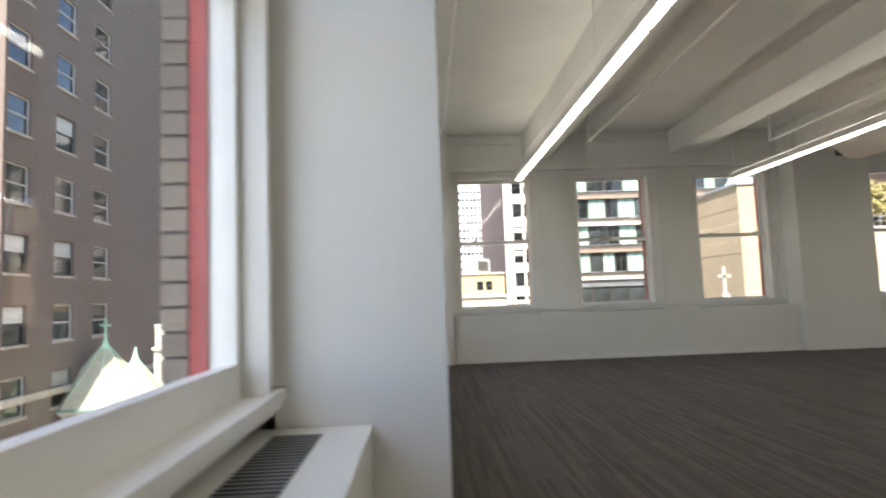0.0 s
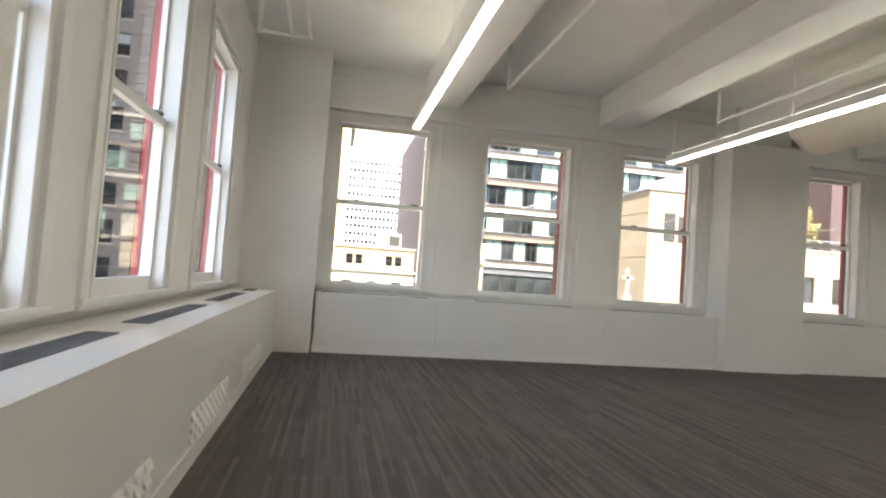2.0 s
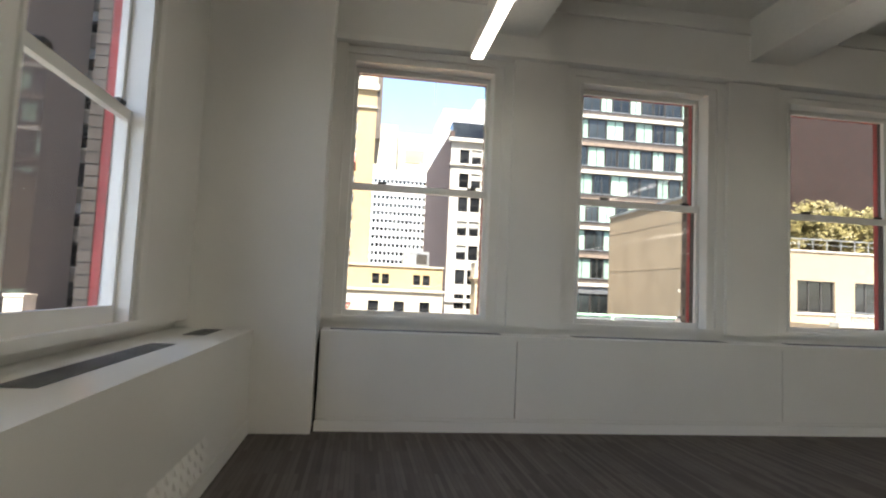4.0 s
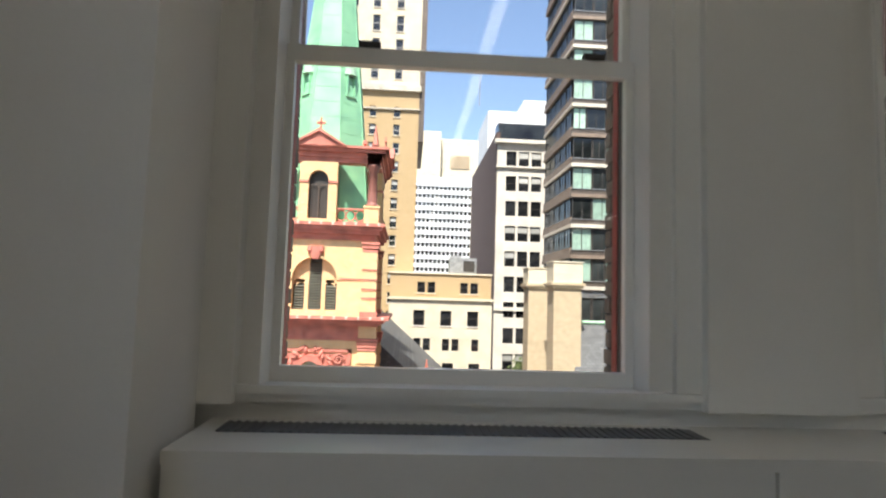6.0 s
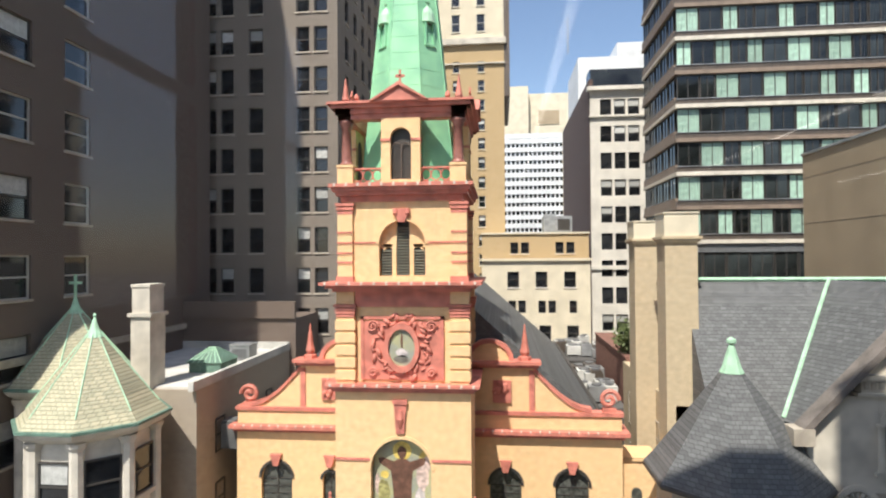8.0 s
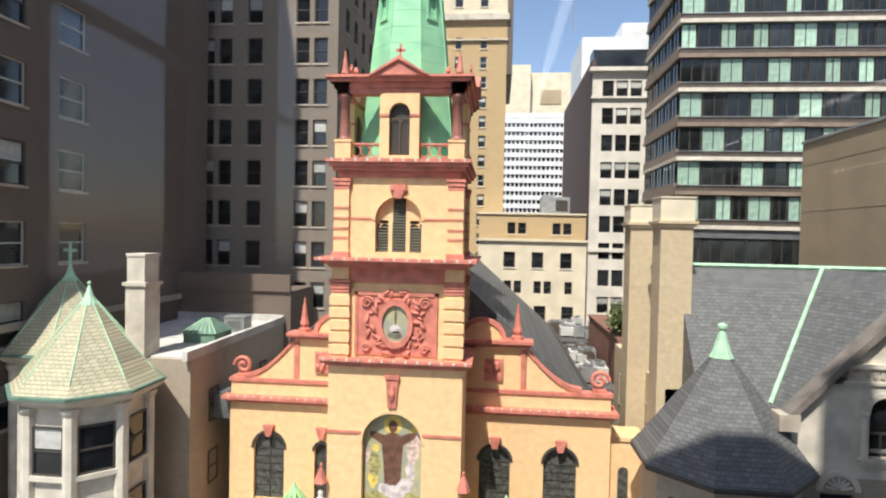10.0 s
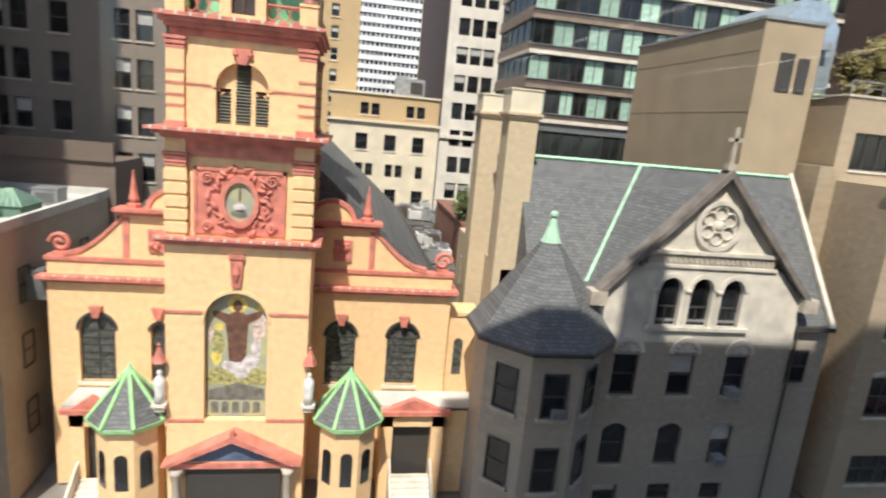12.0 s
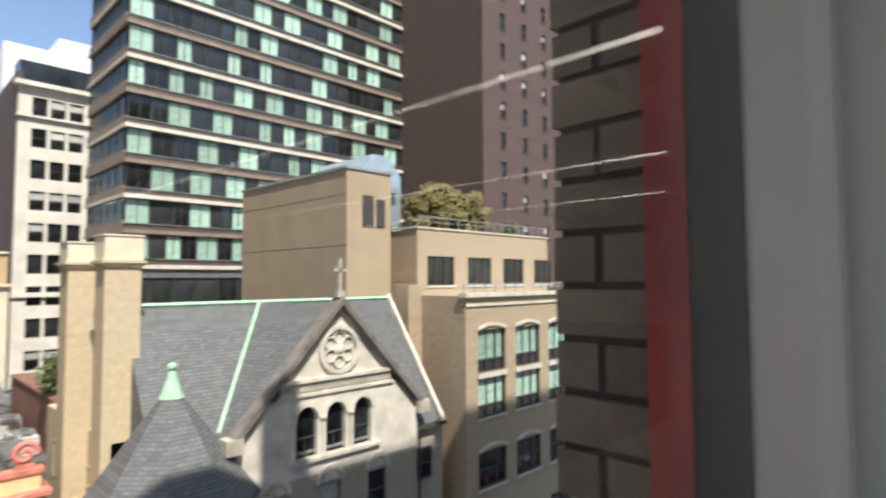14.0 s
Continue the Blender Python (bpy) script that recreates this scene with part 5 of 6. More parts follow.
# octagonal turret
TX, TY = 11.5, 28.2
bm = bmesh.new()
turned(bm, TX, TY, [(-20, 3.45), (-9.3, 3.45)], 8, TURN)
tur = hpart("turret", bm, RECTORY)
bm = bmesh.new()
turned(bm, TX, TY, [(-9.3, 3.6), (-9.15, 4.05), (-9.0, 4.1), (-8.85, 4.0)], 8, TURN)
hpart("turret_eaves", bm, FRAMEDARK, under=tur)
bm = bmesh.new()
turned(bm, TX, TY, [(-8.9, 4.05), (-8.3, 3.55), (-6.5, 2.25), (-4.0, 0.42)], 8, TURN)
hpart("turret_roof", bm, SLATE, under=tur)
bm = bmesh.new()
turned(bm, TX, TY, [(-4.15, 0.56), (-3.9, 0.44), (-2.95, 0.16), (-2.85, 0.1), (-2.75, 0.22), (-2.6, 0.22), (-2.5, 0.05)], 10)
hpart("turret_finial", bm, COPPERLIGHT, under=tur)
for i, a in enumerate((-90, -45, -135, 0)):
    for c, d in ((-12.6, -10.2), (-16.8, -14.3)):
        o = new("window", window_mesh(1.3, d - c, FRAMEDARK, DARKGLASS, shade=None))
        o.parent = tur
        o.matrix_local = pose(TX, TY, 0, 0, 0, a + 90) @ pose(-0.65, -3.45 * math.cos(math.pi / 8) - 0.16, c)
        s = hpart("window_sill", boxes((-0.8, 0.8, -3.4, -3.0, c - 0.2, c)), STONE, under=tur)
        s.matrix_local = pose(TX, TY, 0, 0, 0, a + 90)
ac = thing("air_conditioner", "white window air conditioner set in a sash", "air conditioner", group="window air conditioners")
part("case", boxes((TX - 0.05, TX + 0.65, 24.7, 25.3, -12.6, -12.1)), ACMETAL, ac)
part("grille", boxes(*[(TX, TX + 0.6, 24.688, 24.7, -12.53 + i * 0.075, -12.5 + i * 0.075) for i in range(5)]), GRILLE, ac)

# yellow brick chimney stacks and the side wall under them
for x0, x1, y0, top in ((9.3, 10.95, 31.0, 3.6), (8.65, 10.0, 35.0, 3.4)):
    ch = thing("chimney", "tall yellow brick chimney stack with corbelled cap", "chimney", group="rectory chimneys")
    part("stack", boxes((x0, x1, y0, y0 + 1.6, -20, 2.1)), YBRICK, ch)
    part("corbel", boxes((x0 - 0.12, x1 + 0.12, y0 - 0.12, y0 + 1.72, 2.1, 2.25), (x0 - 0.2, x1 + 0.2, y0 - 0.2, y0 + 1.8, 2.25, 2.4)), YBRICK, ch)
    part("cap", boxes((x0 - 0.05, x1 + 0.05, y0 - 0.05, y0 + 1.65, 2.4, top), (x0 - 0.1, x1 + 0.1, y0 - 0.1, y0 + 1.7, top, top + 0.08)), CREAM, ch)
hpart("side_wall", boxes((9.75, 10.6, GY + 4, 44, -20, -6.5)), YBRICK)
for y in (34.2, 38.5, 41.0):
    for z in (-10.5, -14):
        o = new("window", window_mesh(1.1, 2.2, STONE, DARKGLASS))
        o.parent, o.matrix_local = house, pose(9.68, y + 1.1, z, 0, 0, -90)

# ---- tan brick building with terrace ----
bb = thing("apartment_building", "tan brick apartment building with stepped roof terrace", "building")
cols_b = [(32.2 + i * 4.45, 35.4 + i * 4.45) for i in range(4)]


def triple(w, h):
    return window_mesh(w, h, FRAMEDARK, DARKGLASS, 2, True)


def triple_green(w, h):
    bm = bmesh.new()
    box(bm, 0, w, 0.12, 0.15, 0, h, 1)
    for i in range(4):
        x = i * (w - 0.1) / 3
        box(bm, x, x + 0.1, 0.02, 0.12, 0, h)
    for z in (0, h * 0.28, h - 0.1):
        box(bm, 0.1, w - 0.1, 0.04, 0.11, z, z + 0.1)
    for i in range(9):
        box(bm, 0.2 + i * (w - 0.4) / 9, 0.2 + (i + 0.8) * (w - 0.4) / 9, 0.105, 0.12, h * 0.3, h - 0.15, 2)
    return mesh(bm, FRAMEDARK, DARKGLASS, CURTAIN)


front(bb, pose(0, GY, 0), 30.9, 50.0, -20, -10.2, cols_b, [(-18.2, -16.2), (-13.6, -11.0)], BROWN, [triple], PALESTONE)
front(bb, pose(0, GY, 0), 30.9, 50.0, -10.2, 0.1, cols_b, [(-8.6, -5.75), (-5.35, -2.3)], BROWN, [triple_green], PALESTONE)
for a, b in cols_b:
    bm = bmesh.new()
    for z0, rise in ((-2.3, 0.28), (-11.0, 0.3)):
        for i in range(8):
            xa, xb = a + (b - a) * i / 8, a + (b - a) * (i + 1) / 8
            za, zb = (z0 + rise * math.sin(math.pi * k / 8) for k in (i, i + 1))
            plate(bm, [(xa, za), (xb, zb), (xb, zb + 0.22), (xa, za + 0.22)], GY - 0.12, GY + 0.05)
    part("window_head", bm, PALESTONE, bb)
    part("window_band", boxes((a - 0.1, b + 0.1, GY - 0.12, GY + 0.1, -5.75, -5.35)), PALESTONE, bb)
part("cornice", boxes((30.7, 50.2, GY - 0.25, GY + 0.5, 0.1, 0.4), (30.9, 50.0, GY - 0.1, GY + 0.3, -0.55, -0.4)), PALESTONE, bb)
part("side_wall", boxes((30.9, 31.3, GY + 0.45, 46, -20, 0.2), (29.6, 31.3, 31.5, 46, -20, 1.0)), BROWN, bb)
part("body", boxes((31.3, 50, GY + 0.6, 46, -20, -0.1)), BROWN, bb)
part("roof_deck", boxes((31.3, 50, GY + 0.5, 33.0, -0.1, 0.0)), ROOFING, bb)
front(bb, pose(0, 33.0, 0), 31.9, 50.0, 0.0, 5.5, [(33.0 + i * 4.9, 36.2 + i * 4.9) for i in range(4)], [(0.9, 3.3)], BROWN, [casement], PALESTONE)
part("terrace_block", boxes((31.9, 50, 33.45, 46, 0, 5.4), (29.4, 31.9, 40.5, 46, -6, 4.8)), BROWN, bb)
part("terrace_coping", boxes((31.8, 50.2, 32.9, 33.5, 5.5, 5.62), (31.8, 32.2, 33.5, 46, 5.5, 5.62)), PALESTONE, bb)


def railing(x0, x1, y, z, h=0.9):
    r = part("railing", bmesh.new(), ACMETAL, bb)
    bm = boxes((x0, x1, y, y + 0.05, z + h - 0.06, z + h), (x0, x1, y, y + 0.04, z + h * 0.5, z + h * 0.5 + 0.03))
    for i in range(int((x1 - x0) / 1.2) + 1):
        box(bm, x0 + i * 1.2, x0 + i * 1.2 + 0.05, y, y + 0.05, z, z + h)
    r.data = mesh(bm, ACMETAL)


railing(32.0, 50, 33.1, 5.62)
railing(30.8, 50, GY + 0.1, 0.4, 0.7)
tb = thing("stair_tower", "plain tan rendered block rising behind the townhouse", "building")
part("wall", boxes((25.2, 29.3, 33.2, 49, -8, 9.4)), TANWALL, tb)
part("coping", boxes((25.1, 29.4, 33.1, 49.1, 9.4, 9.6)), ACMETAL, tb)
part("wall_joint", boxes((25.185, 25.2, 33.2, 49, 3.9, 3.98), (25.185, 25.2, 33.2, 49, 7.6, 7.68)), BROWN, tb)
part("door", boxes((26.6, 27.6, 33.14, 33.2, 5.3, 7.6), (27.9, 28.7, 33.14, 33.2, 5.3, 7.4)), FRAMEDARK, tb)
gh = thing("rooftop_unit", "pale metal rooftop plant with sloping glazed cover", "rooftop plant")
bm = bmesh.new()
loft(bm, [[(30.4, y, 6.2), (30.4, y, 10.6), (31.8, y, 12.3), (33.6, y, 12.3), (35.0, y, 10.6), (35.0, y, 6.2)] for y in (38.5, 46)])
part("cover", bm, material("pale_blue_metal", (0.42, 0.50, 0.56), 0.3, 0.4, vary=0.08), gh)
part("pipework", boxes((31.6, 32.1, 38.0, 38.5, 6.2, 10.6), (33.0, 33.5, 38.0, 38.5, 6.2, 10.2), (31.2, 34.2, 37.9, 38.4, 9.0, 9.5)), ACMETAL, gh)


def leafy(name, cx, cy, z, rx, rz, n, mat, label, category, stem=1.2):
    """A shrub: a few stems and a ragged crown of many small leaves."""
    root = thing(name, label, category)
    bm = bmesh.new()
    rr = random.Random(int(cx * 10))
    for i in range(6):
        tube(bm, (cx + rr.uniform(-0.2, 0.2), cy, z), (cx + rr.uniform(-rx, rx) * 0.7, cy + rr.uniform(-0.5, 0.5), z + stem + rz * rr.uniform(0.5, 1.4)), 0.05, 5)
    part("stem", bm, BARK, root)
    bm = bmesh.new()
    clumps = [(rr.uniform(-rx, rx), rr.uniform(-rx, rx) * 0.6, rr.uniform(-rz, rz)) for _ in range(26)]
    for i in range(n):
        c = rr.choice(clumps)
        p = Vector((cx + c[0] + rr.gauss(0, 0.3), cy + c[1] + rr.gauss(0, 0.3), z + stem + rz + c[2] + rr.gauss(0, 0.26)))
        s = rr.uniform(0.08, 0.2)
        u = Vector((rr.gauss(0, 1), rr.gauss(0, 1), rr.gauss(0, 1))).normalized() * s
        w = u.orthogonal().normalized() * s * 0.5
        bm.faces.new([bm.verts.new(q) for q in (p - u, p + w, p + u, p - w)])
    part("crown", bm, mat, root)


for x in (35.6, 37.4, 39.4, 41.4):
    leafy("terrace_shrub", x, 36.0, 5.4, 1.5, 1.9, 4600, LEAFDRY, "olive-green bushy shrub growing on the roof terrace", "shrub", 0.4)
leafy("terrace_shrub", 45.5, 34.2, 5.4, 0.6, 0.5, 500, LEAF, "small green shrub behind the terrace railing", "shrub", 0.2)
leafy("roof_shrub", 10.6, 45.5, -6.15, 0.9, 1.0, 1500, LEAF, "green shrub growing above a red brick parapet", "shrub", 0.3)
pw = thing("parapet_wall", "red brick parapet wall of a back building", "wall", bm=boxes((10.0, 11.6, 44, 58, -20, -6.3), (9.9, 11.7, 44, 58, -6.3, -6.15)), mats=REDBRICK)

# ---- glass apartment tower ----
gt = thing("glass_tower", "dark bronze glass apartment tower with pale slab edges", "building")
GX0, GX1, GYT = 18.6, 80.0, 60.0
part("core", boxes((GX0 + 0.4, GX1, GYT + 0.6, 73.5, -20, 62)), SPANDREL, gt)
pitch = 3.45
meshes = [bay_glass(2.2, 2.45), bay_curtain(2.2, 2.45), bay_glass(1.45, 2.45), bay_curtain(1.45, 2.45)]
rt = random.Random(11)
for s in range(18):
    z = 2.9 + s * pitch
    edge = SLABEDGE if s % 2 == 0 else BRONZE
    part("slab_edge", boxes((GX0 - 0.1, GX1, GYT - (0.2 if s % 2 == 0 else 0.1), GYT + 0.6, z - 0.3, z + 0.1)), edge, gt)
    part("spandrel", boxes((GX0, GX1, GYT, GYT + 0.5, z + 0.1, z + 0.6)), SPANDREL, gt)
    part("spandrel_bar", boxes(*[(GX0 + 0.15 + i * 0.77, GX0 + 0.21 + i * 0.77, GYT - 0.04, GYT, z + 0.1, z + 0.6) for i in range(74)]), FRAMEDARK, gt)
    part("side_slab_edge", boxes((GX0 - 0.1, GX0 + 0.3, GYT + 0.6, 73.5, z - 0.25, z + 0.1)), edge, gt)
    part("side_spandrel", boxes((GX0, GX0 + 0.4, GYT + 0.6, 73.5, z + 0.12, z + 0.95)), BRONZE, gt)
    x, k = GX0 + 0.15, 0
    while x < (66 if s < 12 else 50):
        lit = rt.random() < (0.8 if s < 6 else 0.45 if s < 9 else 0.15)
        k = (1 if rt.random() < 0.7 else 3) if lit and k in (0, 2) else rt.choice((0, 2, 2))
        o = new("window", meshes[k])
        o.parent, o.matrix_local = gt, pose(x, GYT + 0.12, z + 0.66)
        x += (2.3, 2.3, 1.55, 1.55)[k]
    for i in range(5):
        o = new("window", meshes[0])
        o.parent, o.matrix_local = gt, pose(GX0 + 0.1, 73.2 - i * 2.5, z + 0.75, 0, 0, -90)
    part("rail", boxes((GX0, GX1, GYT - 0.1, GYT - 0.05, z + 0.62, z + 0.68)), ACMETAL, gt)
part("lower_band", boxes((GX0, GX1, GYT, GYT + 0.6, -2.2, -1.4)), SLABEDGE, gt)
for i in range(16):
    o = new("window", meshes[0])
    o.parent, o.matrix_local = gt, pose(GX0 + 0.2 + i * 2.3, GYT + 0.1, -1.3) @ Matrix.Diagonal((1, 1, 1.25, 1))
part("louvre_band", boxes(*[(GX0, GX1, GYT + 0.02, GYT + 0.3, 1.75 + i * 0.16, 1.85 + i * 0.16) for i in range(5)]), ACMETAL, gt)
part("base", boxes((GX0, GX1, GYT + 0.3, GYT + 0.7, -20, -2.2)), SPANDREL, gt)

# ---- dark brick tower at the street's end ----
db = thing("brick_tower", "tall dark red-brown brick tower with small windows", "building")
front(db, pose(0, 45, 0), 54.3, 100.0, -20, 55, spread(56, 98, 9, 1.1), storeys(-9.0, 3.9, 15, 2.0), DARKBRICK, [sash, sash_blind], DARKBRICK)
part("body", boxes((54.3, 100, 45.5, 70, -20, 55)), DARKBRICK, db)

# ---- towers up the avenue ----
tt = thing("hotel_tower", "golden brick hotel tower with pale stone crown", "building")
front(tt, pose(0, 75, 0), -9.5, 1.35, -20, 29.4, [(-8.6, -7.7), (-5.4, -4.5), (-2.1, -1.2)], storeys(-15.0, 2.55, 17, 1.5), TOWERTAN, [sash_pale, sash_blind], CREAM)
part("band", boxes((-9.6, 1.6, 74.5, 75.4, 29.4, 30.2), (-9.6, 1.5, 74.7, 75.4, 26.8, 27.0)), PALESTONE, tt)
front(tt, pose(0, 74.98, 0), -9.5, 1.35, 30.2, 60, [(-8.6, -7.5), (-5.5, -4.4), (-2.2, -1.1)], storeys(31.2, 3.4, 8, 2.3), CREAM, [sash_pale], PALESTONE)
part("body", boxes((-9.5, 1.35, 75.5, 92, -20, 60)), TOWERTAN, tt)
part("crown", boxes((1.35, 2.1, 75.0, 92, 22.5, 60)), SPANDREL, tt)

cl = thing("annex_building", "low cream stone building with a tan upper storey", "building")
front(cl, pose(0, 70, 0), -1.6, 11.4, -20, -6.2, [(2.0, 3.4), (5.3, 6.7), (8.6, 10.0)], [(-8.8, -6.9)], CREAM, [sash], WHITESTONE)
front(cl, pose(0, 70, 0), -1.6, 11.4, -6.2, -3.2, [(1.6, 2.5), (2.8, 3.7), (5.2, 6.1), (6.4, 7.3), (8.9, 9.8)], [(-5.4, -3.9)], CREAM, [sash], None)
front(cl, pose(0, 70, 0), -1.6, 11.4, -3.2, 0.9, [(1.5, 2.9), (4.9, 6.3), (8.3, 9.7)], [(-2.3, -0.4)], CREAM, [sash, sash_blind], WHITESTONE)
front(cl, pose(0, 71, 0), -1.6, 11.4, 0.9, 4.2, [(1.9, 2.9), (3.2, 4.2), (7.4, 8.4), (8.7, 9.7)], [(1.8, 3.2)], TOWERTAN, [sash], CREAM)
part("coping", boxes((-1.8, 11.6, 69.7, 70.4, 0.9, 1.2), (-1.7, 11.5, 70.8, 71.4, 4.2, 4.4), (-1.6, 11.4, 70.4, 80, -20, 0.9), (-1.6, 11.4, 71.5, 80, 0.9, 4.2)), CREAM, cl)
ru = thing("cooling_tower", "grey metal cooling plant on the low roof", "rooftop plant")
part("case", boxes((6.2, 9.8, 74, 77, 4.2, 6.6)), ACMETAL, ru)
part("opening", boxes((8.0, 9.5, 73.9, 74.02, 4.8, 6.2)), SASH, ru)
part("fan_deck", boxes((6.4, 7.8, 74.2, 76.8, 6.6, 6.9)), ACMETAL, ru)

wt = thing("office_tower", "white stone office building with a dark brick side", "building")
front(wt, pose(0, 90, 0), 14.7, 30.0, -20, 27.0, [(16.2 + i * 2.1, 17.9 + i * 2.1) for i in range(3)] + [(23.4, 25.0), (25.6, 27.2), (27.8, 29.4)], storeys(-10.0, 4.15, 9, 2.5), WHITESTONE, [sash, sash_blind, sash], None)
part("cornice", boxes((14.2, 30.5, 89.3, 90.4, 27.0, 27.6), (14.5, 30.2, 89.6, 90.4, 22.9, 23.2), (14.6, 30.1, 89.7, 90.4, -0.6, 0.0)), WHITESTONE, wt)
part("side_wall", boxes((14.6, 15.2, 90.45, 128, -20, 29.0)), DARKBRICK, wt)
part("body", boxes((15.2, 30, 90.5, 128, -20, 26.8)), WHITESTONE, wt)
bm = bmesh.new()
loft(bm, [[(x, 91.0, 27.6), (x, 93.5, 31.5), (x, 97, 31.5), (x, 97, 27.6)] for x in (15.2, 29.8)])
part("sloped_glazing", bm, BLUEGLASS, wt)
part("glazing_bar", boxes(*[(15.2 + i * 1.1, 15.3 + i * 1.1, 90.9, 91.1, 27.6, 28.0) for i in range(13)]), ACMETAL, wt)
part("penthouse", boxes((15.4, 22.5, 108, 124, 26, 38.5), (22.5, 30, 108, 124, 26, 41.0)), WHITEPANEL, wt)
bm = bmesh.new()
tube(bm, (13.8, 110, 40), (13.8, 110, 47), 0.12, 6)
part("mast", bm, ACMETAL, wt)

fb = thing("banded_office_block", "white and blue banded office block far up the avenue", "building")
bm = bmesh.new()
for i in range(20):
    box(bm, 1.0, 15.8, 139.5, 141, -10 + i * 2.05, -8.9 + i * 2.05)
box(bm, 1.0, 15.8, 139.6, 141, 30.2, 31.4)
part("band", bm, WHITEPANEL, fb)
bm = bmesh.new()
for i in range(14):
    box(bm, 1.2 + i * 1.05, 1.5 + i * 1.05, 139.7, 141, -10, 30.4)
part("pier", bm, WHITEPANEL, fb)
part("glazing", boxes((1.0, 15.8, 140.2, 160, -20, 30.6)), BLUEGLASS, fb)
fc = thing("stone_block", "pale tan stone block on the skyline", "building")
part("wall", boxes((-6, 9.0, 165, 190, -20, 50.5), (9.0, 22, 168, 190, -20, 49), (-2, 30, 172, 190, 49, 50.2)), CREAM, fc)
part("recess", boxes((12.0, 18.0, 167.8, 168, 40, 44)), TANWALL, fc)

# ---- grey towers on the near side of the church ----
gb = thing("grey_tower", "tall grey stone office tower in shade beside the church", "building")
cols_w = [(-25.4, -24.2), (-23.8, -22.6), (-21.2, -19.9), (-16.9, -15.7), (-15.3, -14.1)]
front(gb, pose(0, 48, 0), -26.2, -13.2, -20, 60, cols_w, storeys(-8.6, 3.5, 19, 2.2), ASHLAR, [sash, sash, sash_blind], STONE)
front(gb, pose(-13.2, 48.0, 0, 0, 0, 90), 0.45, 20, -20, 60, spread(1.5, 20, 6, 1.2), storeys(-8.6, 3.5, 19, 2.2), ASHLAR, [sash], STONE)
part("body", boxes((-26.2, -13.66, 48.5, 68, -20, 60)), ASHLAR, gb)
part("low_roof", boxes((-24, -15, 42.5, 48, -20, -3.2), (-24, -15, 42.3, 42.6, -3.2, -1.9)), GREYBRICK, gb)
wb = thing("brick_block", "tall brown-grey brick building with sash windows on its side", "building")
front(wb, pose(-24, 21.0, 0, 0, 0, 90), 0, 25.5, -20, 58, [(0.3, 2.3), (4.7, 6.8), (9.1, 11.2)], storeys(-8.95, 4.15, 16, 2.3), GREYBRICK, [sash_pale, sash_blind], STONE)
part("body", boxes((-44, -24.5, 21, 46.5, -20, 58)), GREYBRICK, wb)
part("string_course", boxes((-24.0, -23.8, 21, 46.5, -4.0, -3.6)), STONE, wb)

# ---- turreted house ----
th = thing("turret_house", "pale stone house with twin shingled turret roofs", "house")


def tpart(name, bm, mat, label="", under=None):
    return part(name, bm, mat, under or th, label)


